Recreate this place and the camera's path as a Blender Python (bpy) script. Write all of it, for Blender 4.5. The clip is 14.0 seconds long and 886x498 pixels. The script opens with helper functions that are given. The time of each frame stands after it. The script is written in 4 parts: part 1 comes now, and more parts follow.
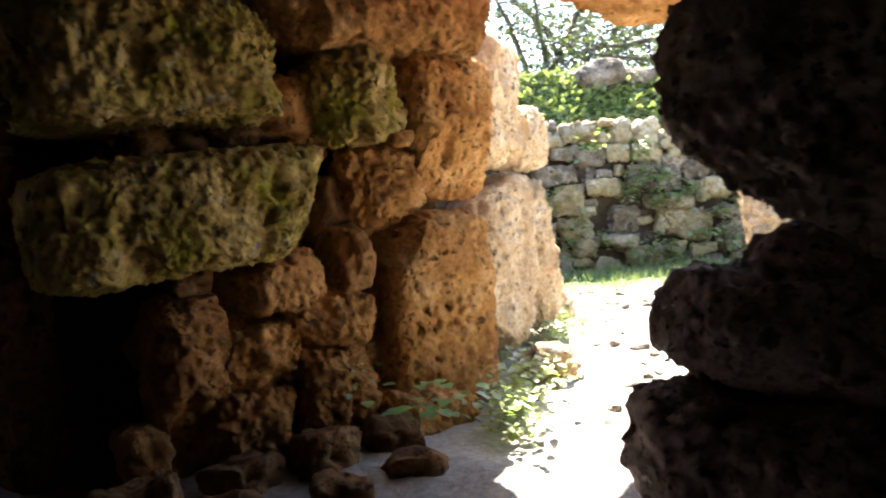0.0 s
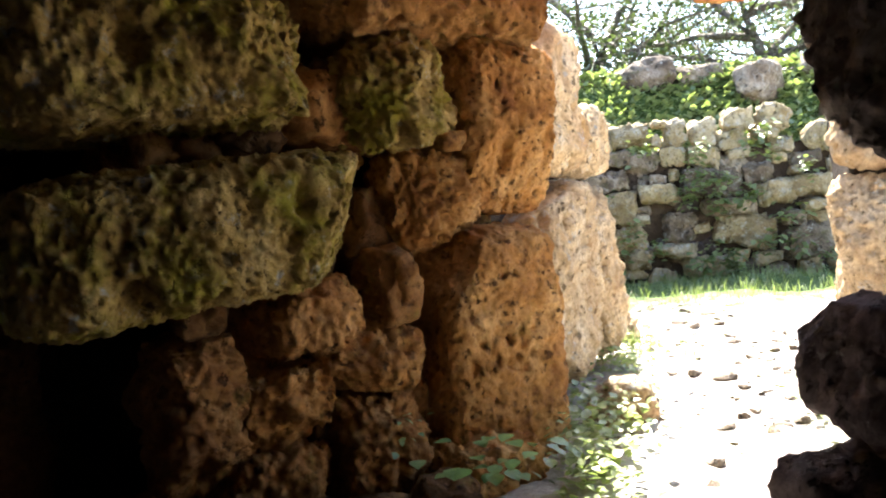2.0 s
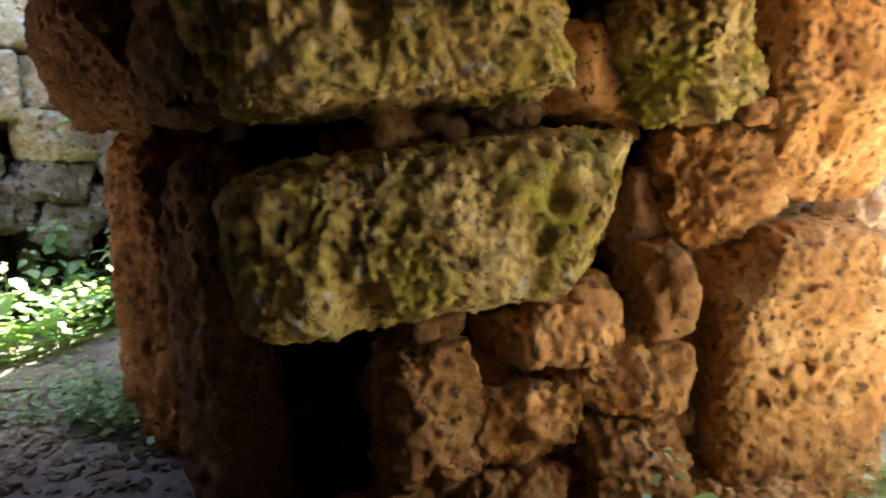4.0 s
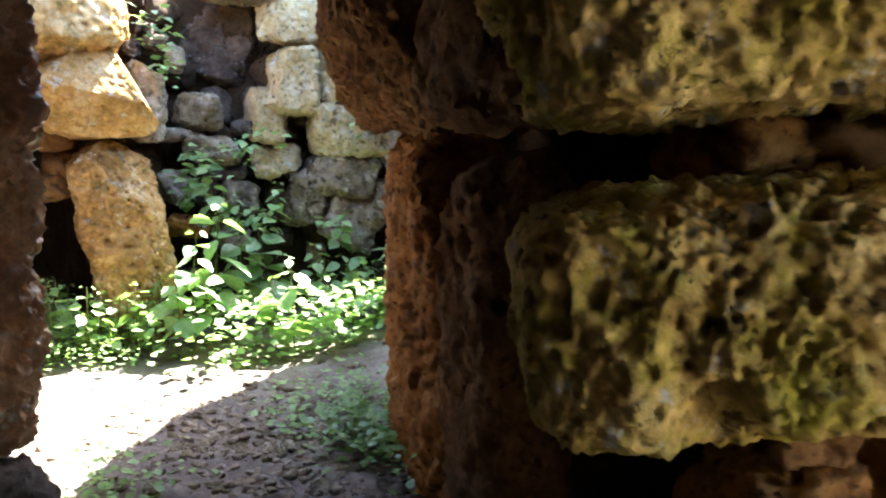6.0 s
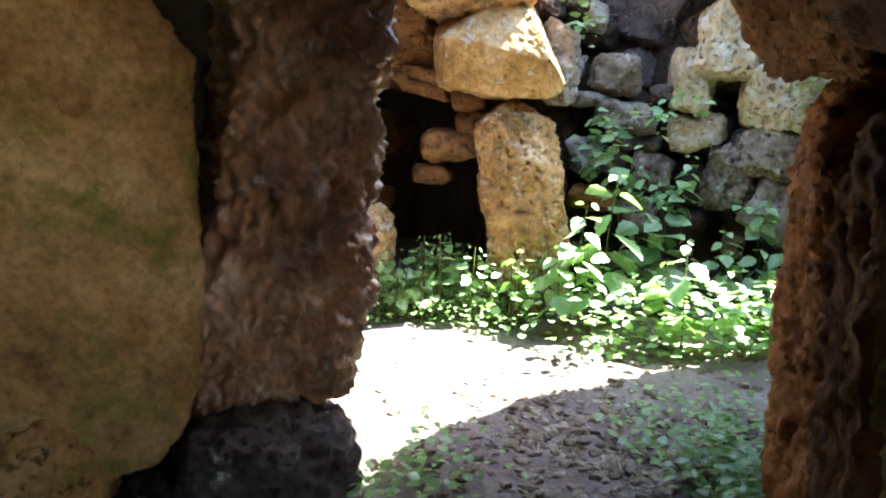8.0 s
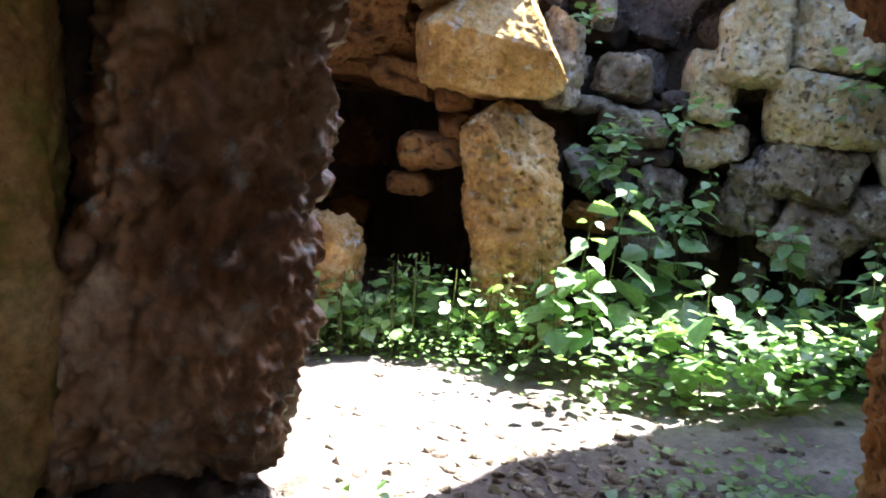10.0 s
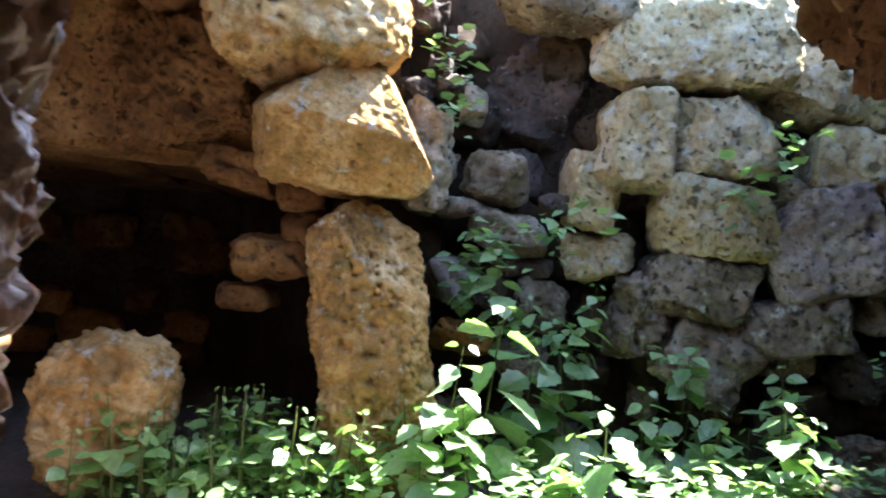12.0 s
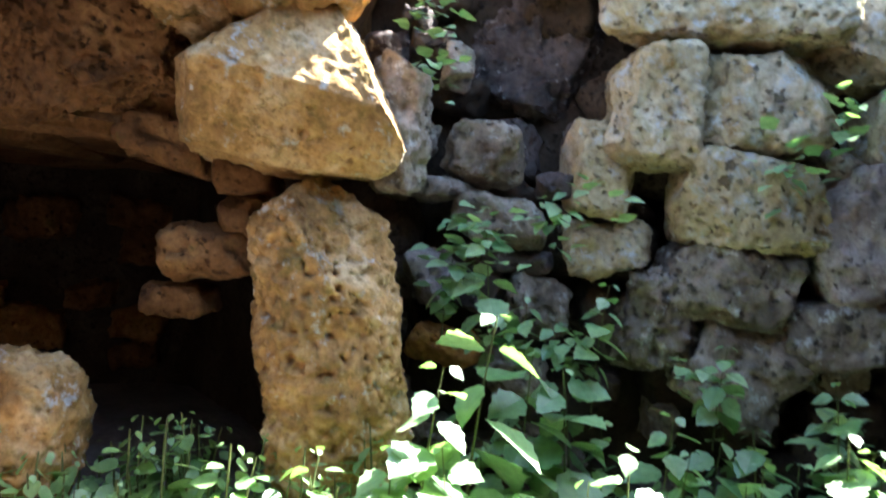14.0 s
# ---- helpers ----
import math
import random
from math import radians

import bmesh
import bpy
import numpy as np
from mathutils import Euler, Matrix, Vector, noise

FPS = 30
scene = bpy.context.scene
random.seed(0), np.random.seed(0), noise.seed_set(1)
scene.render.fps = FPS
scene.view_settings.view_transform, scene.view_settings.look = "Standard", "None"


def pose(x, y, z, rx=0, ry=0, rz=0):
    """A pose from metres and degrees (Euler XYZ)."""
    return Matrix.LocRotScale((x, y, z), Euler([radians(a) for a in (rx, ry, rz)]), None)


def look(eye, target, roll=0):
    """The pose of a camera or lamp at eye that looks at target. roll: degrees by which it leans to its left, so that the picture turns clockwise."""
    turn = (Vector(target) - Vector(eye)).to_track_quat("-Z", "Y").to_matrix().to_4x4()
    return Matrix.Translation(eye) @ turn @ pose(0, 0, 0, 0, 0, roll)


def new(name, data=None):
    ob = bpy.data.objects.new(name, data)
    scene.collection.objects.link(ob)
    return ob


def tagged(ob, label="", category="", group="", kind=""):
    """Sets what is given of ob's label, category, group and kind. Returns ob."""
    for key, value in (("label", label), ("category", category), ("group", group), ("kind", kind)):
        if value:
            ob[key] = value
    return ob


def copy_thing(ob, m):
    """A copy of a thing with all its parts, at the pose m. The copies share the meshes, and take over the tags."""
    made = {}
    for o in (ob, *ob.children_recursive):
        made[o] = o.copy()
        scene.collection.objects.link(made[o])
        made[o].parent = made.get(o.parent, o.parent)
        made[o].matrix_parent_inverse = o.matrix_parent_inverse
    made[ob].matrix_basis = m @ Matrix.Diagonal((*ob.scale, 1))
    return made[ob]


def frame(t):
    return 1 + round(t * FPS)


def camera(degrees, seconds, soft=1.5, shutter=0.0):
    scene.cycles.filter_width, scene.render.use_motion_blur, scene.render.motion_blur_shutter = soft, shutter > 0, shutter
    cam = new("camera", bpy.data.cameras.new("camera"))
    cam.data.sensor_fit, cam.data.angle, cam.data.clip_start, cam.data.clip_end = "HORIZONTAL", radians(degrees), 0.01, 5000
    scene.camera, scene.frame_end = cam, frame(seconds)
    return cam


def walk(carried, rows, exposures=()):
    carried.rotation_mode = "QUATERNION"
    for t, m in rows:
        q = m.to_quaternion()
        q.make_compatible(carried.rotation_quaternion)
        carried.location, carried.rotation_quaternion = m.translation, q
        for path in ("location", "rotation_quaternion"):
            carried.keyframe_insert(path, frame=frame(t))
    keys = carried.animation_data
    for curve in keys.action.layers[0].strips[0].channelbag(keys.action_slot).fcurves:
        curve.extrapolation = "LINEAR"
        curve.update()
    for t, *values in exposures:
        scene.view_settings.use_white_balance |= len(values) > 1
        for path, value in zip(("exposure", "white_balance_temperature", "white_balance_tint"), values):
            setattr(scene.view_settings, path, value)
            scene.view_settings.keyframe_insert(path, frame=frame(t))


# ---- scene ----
cam = camera(60.0, 14.0, soft=2.0, shutter=0.3)
PATH = [
    (0, (-0.140, 0.278, 1.029), (-0.081, 2.474, 0.889), -3.3),
    (0.5, (-0.138, 0.389, 1.027), (-0.234, 2.584, 0.904), -1.8),
    (1, (-0.145, 0.459, 1.008), (-0.228, 2.653, 0.877), -3.0),
    (1.5, (-0.201, 0.651, 1.038), (-0.331, 2.844, 0.911), -3.8),
    (2, (-0.216, 0.860, 1.048), (-0.255, 3.057, 0.945), -4.5),
    (2.2, (-0.215, 0.904, 1.041), (-0.237, 3.101, 0.924), -4.7),
    (4.5, (-0.254, 1.469, 1.322), (-1.288, 3.377, 0.963), -1.2),
    (5, (-0.378, 1.604, 1.266), (-1.568, 3.423, 0.920), -0.1),
    (5.5, (-0.468, 1.616, 1.331), (-1.783, 3.343, 0.978), 0.4),
    (6, (-0.647, 1.784, 1.330), (-2.097, 3.408, 1.012), -0.8),
    (6.5, (-0.785, 1.949, 1.291), (-2.401, 3.399, 0.933), -0.6),
    (7, (-0.906, 2.086, 1.225), (-2.723, 3.256, 0.808), 5.1),
    (7.5, (-0.856, 2.254, 1.208), (-2.893, 2.966, 0.778), 1.5),
    (7.7, (-0.887, 2.308, 1.223), (-2.969, 2.896, 0.823), 1.0),
    (9.8, (-1.553, 2.536, 1.092), (-3.660, 3.125, 0.859), 3.0),
    (10, (-1.610, 2.569, 1.095), (-3.700, 3.188, 0.797), 3.4),
    (10.5, (-1.763, 2.683, 1.070), (-3.875, 3.243, 0.812), 4.5),
    (11, (-1.910, 2.742, 1.077), (-4.027, 3.333, 1.002), 2.8),
    (11.5, (-2.049, 2.786, 1.101), (-4.121, 3.527, 1.115), 3.2),
    (12, (-2.243, 2.881, 1.084), (-4.226, 3.830, 1.124), 4.0),
    (12.5, (-2.368, 2.936, 1.102), (-4.279, 4.027, 1.132), 4.8),
    (13, (-2.471, 3.015, 1.103), (-4.376, 4.114, 1.066), 2.0),
    (13.5, (-2.686, 3.125, 1.081), (-4.608, 4.187, 0.931), 1.2),
    (14, (-2.824, 3.208, 1.136), (-4.793, 4.189, 1.126), 3.8),
]
walk(cam, [(t, look(eye, target, roll)) for t, eye, target, roll in PATH],
     exposures=[(0.0, 3.1, 6600, 12), (2.2, 3.0, 6500, 11), (4.5, 4.6, 7200, 10), (6.0, 4.65, 6750, 6), (7.5, 4.65, 6350, 6), (10.0, 3.9, 6150, 9), (11.0, 3.7, 6150, 9), (12.5, 4.05, 6000, 7), (14.0, 4.15, 5950, 6)])

# ---- daylight ----
SUN_AZ, SUN_EL = radians(5), radians(57)      # azimuth from +y towards +x
world = bpy.data.worlds.new("sky")
scene.world = world
world.use_nodes = True
wn = world.node_tree.nodes
sky = wn.new("ShaderNodeTexSky")
sky.sky_type, sky.sun_disc = "NISHITA", False
sky.sun_elevation, sky.sun_rotation = SUN_EL, SUN_AZ
wn["Background"].inputs["Strength"].default_value = 0.10
world.node_tree.links.new(sky.outputs["Color"], wn["Background"].inputs["Color"])
sun = new("sun", bpy.data.lights.new("sun", "SUN"))
sun.data.energy, sun.data.angle, sun.data.color = 5.0, radians(0.6), (1.0, 0.96, 0.90)
SUN_DIR = Vector((math.sin(SUN_AZ) * math.cos(SUN_EL), math.cos(SUN_AZ) * math.cos(SUN_EL), math.sin(SUN_EL)))
sun.matrix_world = look(SUN_DIR * 30, (0, 0, 0))

# ---- materials ----
def nodes_of(name):
    m = bpy.data.materials.new(name)
    m.use_nodes = True
    t = m.node_tree
    return m, t.nodes, t.links, t.nodes["Principled BSDF"]


def ramp(ns, ls, src, stops):
    r = ns.new("ShaderNodeValToRGB")
    while len(r.color_ramp.elements) < len(stops):
        r.color_ramp.elements.new(0.5)
    for e, (p, c) in zip(r.color_ramp.elements, stops):
        e.position, e.color = p, (*c, 1.0) if len(c) == 3 else c
    ls.new(src, r.inputs["Fac"])
    return r


def tex(ns, ls, kind, scale, vec, **kw):
    n = ns.new(kind)
    n.inputs["Scale"].default_value = scale
    for k, v in kw.items():
        n.inputs[k].default_value = v
    ls.new(vec, n.inputs["Vector"])
    return n


def mix(ns, ls, fac, a, b, mode="MIX"):
    n = ns.new("ShaderNodeMix")
    n.data_type, n.blend_type = "RGBA", mode
    for sock, v in ((n.inputs["Factor"], fac), (n.inputs["A"], a), (n.inputs["B"], b)):
        if hasattr(v, "links"):
            ls.new(v, sock)
        elif isinstance(v, tuple):
            sock.default_value = (*v, 1.0)
        else:
            sock.default_value = v
    return n.outputs["Result"]


def stone_material(name, pale, mid, deep, moss=0.0, moss_col=(0.13, 0.13, 0.02), lichen=0.0, pit_scale=28.0, bump=1.0, rough=0.9, spec=0.25):
    """Porous limestone: three earth tones in patches, crumbly relief with small shade-darkened pits, moss and pale
    lichen.
    """
    m, ns, ls, bsdf = nodes_of(name)
    co = ns.new("ShaderNodeNewGeometry").outputs["Position"]
    info = ns.new("ShaderNodeObjectInfo").outputs["Random"]
    shift = ns.new("ShaderNodeVectorMath")
    shift.operation = "MULTIPLY_ADD"
    cmb = ns.new("ShaderNodeCombineXYZ")
    for i in range(3):
        ls.new(info, cmb.inputs[i])
    shift.inputs[1].default_value = (7.0, 5.0, 3.0)
    ls.new(cmb.outputs[0], shift.inputs[0])
    ls.new(co, shift.inputs[2])
    vec = shift.outputs[0]
    big = tex(ns, ls, "ShaderNodeTexNoise", 3.5, vec, Detail=6.0, Roughness=0.62, Distortion=0.4)
    fine = tex(ns, ls, "ShaderNodeTexNoise", 38.0, vec, Detail=8.0, Roughness=0.7)
    c = ramp(ns, ls, big.outputs["Fac"], [(0.3, deep), (0.5, mid), (0.7, pale)]).outputs["Color"]
    g = ramp(ns, ls, fine.outputs["Fac"], [(0.3, (0.45, 0.42, 0.4)), (0.55, (1, 1, 1)), (0.75, (1.25, 1.25, 1.22))]).outputs["Color"]
    c = mix(ns, ls, 0.8, c, g, "MULTIPLY")
    tone = ramp(ns, ls, info, [(0.0, (0.78, 0.76, 0.74)), (1.0, (1.15, 1.12, 1.06))]).outputs["Color"]
    c = mix(ns, ls, 1.0, c, tone, "MULTIPLY")
    if lichen > 0:
        ln = tex(ns, ls, "ShaderNodeTexNoise", 11.0, vec, Detail=7.0, Roughness=0.75)
        lf = ramp(ns, ls, ln.outputs["Fac"], [(0.62 - 0.2 * lichen, (0, 0, 0)), (0.70 - 0.15 * lichen, (1, 1, 1))]).outputs["Color"]
        c = mix(ns, ls, lf, c, (0.42, 0.41, 0.37))
    if moss > 0:
        mn = tex(ns, ls, "ShaderNodeTexNoise", 5.0, vec, Detail=9.0, Roughness=0.72)
        mf = ramp(ns, ls, mn.outputs["Fac"], [(0.64 - 0.28 * moss, (0, 0, 0)), (0.78 - 0.25 * moss, (1, 1, 1))]).outputs["Color"]
        mc = mix(ns, ls, fine.outputs["Fac"], tuple(v * 0.45 for v in moss_col), tuple(v * 1.5 for v in moss_col))
        c = mix(ns, ls, mf, c, mc)
    bsdf.inputs["Roughness"].default_value = rough
    bsdf.inputs["Specular IOR Level"].default_value = spec
    bent = ns.new("ShaderNodeVectorMath")
    bent.operation = "MULTIPLY_ADD"
    bent.inputs[1].default_value = (0.08, 0.08, 0.08)
    ls.new(fine.outputs["Color"], bent.inputs[0])
    ls.new(vec, bent.inputs[2])
    vor = tex(ns, ls, "ShaderNodeTexVoronoi", pit_scale, bent.outputs[0])
    worn = ns.new("ShaderNodeMath")
    worn.operation, worn.inputs[1].default_value = "MULTIPLY_ADD", 0.55
    mid_noise = tex(ns, ls, "ShaderNodeTexNoise", 13.0, vec, Detail=3.0)
    ls.new(mid_noise.outputs["Fac"], worn.inputs[0])
    ls.new(vor.outputs["Distance"], worn.inputs[2])
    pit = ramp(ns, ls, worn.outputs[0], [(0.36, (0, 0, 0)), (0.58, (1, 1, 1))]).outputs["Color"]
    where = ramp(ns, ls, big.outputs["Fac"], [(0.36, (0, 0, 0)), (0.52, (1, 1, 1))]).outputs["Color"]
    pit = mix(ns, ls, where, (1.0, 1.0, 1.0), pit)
    # fewer, larger round holes with crisp rims, clustered by the middle noise
    vor2 = tex(ns, ls, "ShaderNodeTexVoronoi", pit_scale * 0.5, bent.outputs[0], Randomness=1.0)
    rare = ns.new("ShaderNodeMath")
    rare.operation, rare.inputs[1].default_value = "MULTIPLY_ADD", 1.0
    ls.new(vor2.outputs["Color"], rare.inputs[0])
    ls.new(vor2.outputs["Distance"], rare.inputs[2])
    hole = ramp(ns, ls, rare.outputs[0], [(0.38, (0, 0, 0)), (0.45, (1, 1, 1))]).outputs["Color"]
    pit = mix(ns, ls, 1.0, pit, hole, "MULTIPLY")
    # pit colour is darkened to stand in for shade inside the holes
    pit_shade = mix(ns, ls, pit, tuple(v * 0.25 for v in deep), c)
    ls.new(mix(ns, ls, min(1.0, 0.75 * bump), c, pit_shade), bsdf.inputs["Base Color"])
    grit = tex(ns, ls, "ShaderNodeTexNoise", 120.0, vec, Detail=4.0, Roughness=0.7)
    hgt = mix(ns, ls, 0.5, mix(ns, ls, 0.35, fine.outputs["Fac"], grit.outputs["Fac"]), pit)
    b = ns.new("ShaderNodeBump")
    b.inputs["Strength"].default_value, b.inputs["Distance"].default_value = min(1.0, 0.95 * bump), 0.035
    ls.new(hgt, b.inputs["Height"])
    ls.new(b.outputs["Normal"], bsdf.inputs["Normal"])
    return m


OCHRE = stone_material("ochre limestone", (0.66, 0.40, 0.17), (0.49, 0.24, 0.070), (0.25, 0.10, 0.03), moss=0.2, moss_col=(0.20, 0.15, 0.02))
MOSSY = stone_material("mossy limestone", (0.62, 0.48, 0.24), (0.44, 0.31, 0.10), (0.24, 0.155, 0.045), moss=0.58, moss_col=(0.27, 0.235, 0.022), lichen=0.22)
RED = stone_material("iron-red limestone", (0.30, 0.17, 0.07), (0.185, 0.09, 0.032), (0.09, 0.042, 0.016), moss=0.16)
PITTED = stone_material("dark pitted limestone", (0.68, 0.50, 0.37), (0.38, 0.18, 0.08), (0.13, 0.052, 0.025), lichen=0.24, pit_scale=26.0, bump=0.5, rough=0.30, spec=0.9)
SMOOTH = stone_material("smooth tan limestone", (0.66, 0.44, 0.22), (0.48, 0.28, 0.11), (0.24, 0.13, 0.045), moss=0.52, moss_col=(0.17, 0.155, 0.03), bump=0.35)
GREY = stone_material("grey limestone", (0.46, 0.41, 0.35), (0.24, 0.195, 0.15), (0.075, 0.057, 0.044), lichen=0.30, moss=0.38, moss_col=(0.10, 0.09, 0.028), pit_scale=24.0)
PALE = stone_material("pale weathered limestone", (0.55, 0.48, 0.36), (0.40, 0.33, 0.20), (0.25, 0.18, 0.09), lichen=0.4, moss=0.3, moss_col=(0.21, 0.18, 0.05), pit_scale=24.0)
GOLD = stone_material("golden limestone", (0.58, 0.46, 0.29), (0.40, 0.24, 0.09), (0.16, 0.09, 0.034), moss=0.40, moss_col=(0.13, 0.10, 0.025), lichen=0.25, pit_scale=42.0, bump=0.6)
# dark stone; in the yard wall's gaps its tone stands in for shade
DARK = stone_material("dark and shade-toned limestone", (0.17, 0.135, 0.125), (0.095, 0.075, 0.07), (0.04, 0.031, 0.03), lichen=0.1)
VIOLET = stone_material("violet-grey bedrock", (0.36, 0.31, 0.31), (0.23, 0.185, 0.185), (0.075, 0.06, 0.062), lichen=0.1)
PALE_TAN = stone_material("pale tan limestone", (0.74, 0.62, 0.45), (0.60, 0.45, 0.27), (0.38, 0.24, 0.12), lichen=0.2, moss=0.06)
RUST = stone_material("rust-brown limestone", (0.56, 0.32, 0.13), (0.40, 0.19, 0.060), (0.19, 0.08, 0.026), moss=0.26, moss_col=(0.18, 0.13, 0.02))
# brightened VIOLET for the lit upper entrance rock, and for pale yard stones
SLATE = stone_material("pale and lit-toned violet-grey bedrock", (0.60, 0.54, 0.50), (0.42, 0.36, 0.33), (0.18, 0.14, 0.13), lichen=0.1)
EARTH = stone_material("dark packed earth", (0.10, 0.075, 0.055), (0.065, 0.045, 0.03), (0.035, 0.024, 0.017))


def ground_material():
    """Pale trodden earth, darker where y + 0.6 x is low, with grass beyond."""
    m, ns, ls, bsdf = nodes_of("earth and grass")
    co = ns.new("ShaderNodeNewGeometry").outputs["Position"]
    big = tex(ns, ls, "ShaderNodeTexNoise", 1.4, co, Detail=7.0, Roughness=0.6)
    fine = tex(ns, ls, "ShaderNodeTexNoise", 30.0, co, Detail=8.0, Roughness=0.7)
    c = ramp(ns, ls, big.outputs["Fac"], [(0.3, (0.26, 0.225, 0.20)), (0.5, (0.50, 0.45, 0.39)), (0.7, (0.66, 0.61, 0.53))]).outputs["Color"]
    g = ramp(ns, ls, fine.outputs["Fac"], [(0.3, (0.5, 0.5, 0.5)), (0.6, (1.1, 1.1, 1.1))]).outputs["Color"]
    c = mix(ns, ls, 0.8, c, g, "MULTIPLY")
    # darker tint, mixed in where y + 0.6 x plus noise is low
    dull = mix(ns, ls, 1.0, c, (0.36, 0.33, 0.345), "MULTIPLY")
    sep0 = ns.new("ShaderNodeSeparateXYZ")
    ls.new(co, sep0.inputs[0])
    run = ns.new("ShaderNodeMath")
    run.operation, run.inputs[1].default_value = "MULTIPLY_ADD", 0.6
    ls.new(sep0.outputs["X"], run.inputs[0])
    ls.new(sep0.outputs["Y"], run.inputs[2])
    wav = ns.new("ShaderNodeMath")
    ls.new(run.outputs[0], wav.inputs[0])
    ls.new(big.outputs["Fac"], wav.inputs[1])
    part_pale = ns.new("ShaderNodeMapRange")
    part_pale.inputs["From Min"].default_value, part_pale.inputs["From Max"].default_value = 2.9, 3.5
    ls.new(wav.outputs[0], part_pale.inputs["Value"])
    c = mix(ns, ls, part_pale.outputs[0], dull, c)
    gn = tex(ns, ls, "ShaderNodeTexNoise", 2.6, co, Detail=8.0, Roughness=0.75)
    sep = ns.new("ShaderNodeSeparateXYZ")
    ls.new(co, sep.inputs[0])
    band = ns.new("ShaderNodeMapRange")
    band.inputs["From Min"].default_value, band.inputs["From Max"].default_value = 6.5, 9.0
    band.inputs["To Min"].default_value, band.inputs["To Max"].default_value = 0.0, 0.35
    ls.new(sep.outputs["Y"], band.inputs["Value"])
    add = ns.new("ShaderNodeMath")
    ls.new(gn.outputs["Fac"], add.inputs[0])
    ls.new(band.outputs[0], add.inputs[1])
    gf = ramp(ns, ls, add.outputs[0], [(0.62, (0, 0, 0)), (0.74, (1, 1, 1))]).outputs["Color"]
    gc = mix(ns, ls, fine.outputs["Fac"], (0.03, 0.05, 0.012), (0.13, 0.19, 0.045))
    c = mix(ns, ls, gf, c, gc)
    ls.new(c, bsdf.inputs["Base Color"])
    bsdf.inputs["Roughness"].default_value = 0.95
    b = ns.new("ShaderNodeBump")
    b.inputs["Strength"].default_value, b.inputs["Distance"].default_value = 0.8, 0.03
    ls.new(fine.outputs["Fac"], b.inputs["Height"])
    ls.new(b.outputs["Normal"], bsdf.inputs["Normal"])
    return m


GROUND = ground_material()


def leaf_material(name, dark, pale, glow=0.35, rough=0.38):
    """Thin green leaves: they let a part of the light through."""
    m, ns, ls, bsdf = nodes_of(name)
    geo = ns.new("ShaderNodeNewGeometry")
    info = ns.new("ShaderNodeObjectInfo")
    add = ns.new("ShaderNodeMath")
    ls.new(geo.outputs["Random Per Island"], add.inputs[0])
    ls.new(info.outputs["Random"], add.inputs[1])
    half = ns.new("ShaderNodeMath")
    half.operation = "MULTIPLY"
    half.inputs[1].default_value = 0.5
    ls.new(add.outputs[0], half.inputs[0])
    n = tex(ns, ls, "ShaderNodeTexNoise", 40.0, geo.outputs["Position"], Detail=4.0)
    c = ramp(ns, ls, half.outputs[0], [(0.1, dark), (0.9, pale)]).outputs["Color"]
    v = ramp(ns, ls, n.outputs["Fac"], [(0.3, (0.75, 0.78, 0.7)), (0.7, (1.15, 1.12, 1.1))]).outputs["Color"]
    c = mix(ns, ls, 1.0, c, v, "MULTIPLY")
    ls.new(c, bsdf.inputs["Base Color"])
    bsdf.inputs["Roughness"].default_value = rough
    bsdf.inputs["Specular IOR Level"].default_value = 0.6
    tr = ns.new("ShaderNodeBsdfTranslucent")
    warm = mix(ns, ls, 1.0, c, (1.3, 1.5, 0.6), "MULTIPLY")
    ls.new(warm, tr.inputs["Color"])
    ms = ns.new("ShaderNodeMixShader")
    ms.inputs["Fac"].default_value = glow
    ls.new(bsdf.outputs[0], ms.inputs[1])
    ls.new(tr.outputs[0], ms.inputs[2])
    ls.new(ms.outputs[0], ns["Material Output"].inputs["Surface"])
    return m


NETTLE = leaf_material("nettle leaf", (0.06, 0.155, 0.055), (0.36, 0.49, 0.28), 0.3)
HERB = leaf_material("herb leaf", (0.12, 0.23, 0.09), (0.28, 0.40, 0.18))
GRASS = leaf_material("grass blade", (0.13, 0.17, 0.065), (0.32, 0.36, 0.19), 0.3)
OLIVE = leaf_material("grey-green tree leaf", (0.045, 0.06, 0.03), (0.11, 0.13, 0.08), 0.3)
STEM = stone_material("green stem", (0.13, 0.16, 0.06), (0.10, 0.12, 0.04), (0.07, 0.08, 0.03), bump=0.3, rough=0.6)
BARK = stone_material("grey bark", (0.24, 0.21, 0.18), (0.15, 0.13, 0.11), (0.08, 0.065, 0.055), lichen=0.2)

# ---- building tools ----
def hash3(ix, iy, iz, seed):
    h = (ix * 374761393 + iy * 668265263 + iz * 2147483647 + seed * 1274126177) & 0xFFFFFFFF
    h = ((h ^ (h >> 13)) * 1103515245) & 0xFFFFFFFF
    h = ((h ^ (h >> 16)) * 2246822519) & 0xFFFFFFFF
    return ((h ^ (h >> 15)) & 0xFFFFFF) / float(0xFFFFFF) * 2.0 - 1.0


def value_noise(p, seed=0):
    """Smooth noise in -1..1 at an array of points."""
    i = np.floor(p).astype(np.int64)
    f = p - i
    f = f * f * (3 - 2 * f)
    out = np.zeros(len(p))
    for dx in (0, 1):
        for dy in (0, 1):
            for dz in (0, 1):
                w = (f[:, 0] if dx else 1 - f[:, 0]) * (f[:, 1] if dy else 1 - f[:, 1]) * (f[:, 2] if dz else 1 - f[:, 2])
                out += w * hash3(i[:, 0] + dx, i[:, 1] + dy, i[:, 2] + dz, seed)
    return out


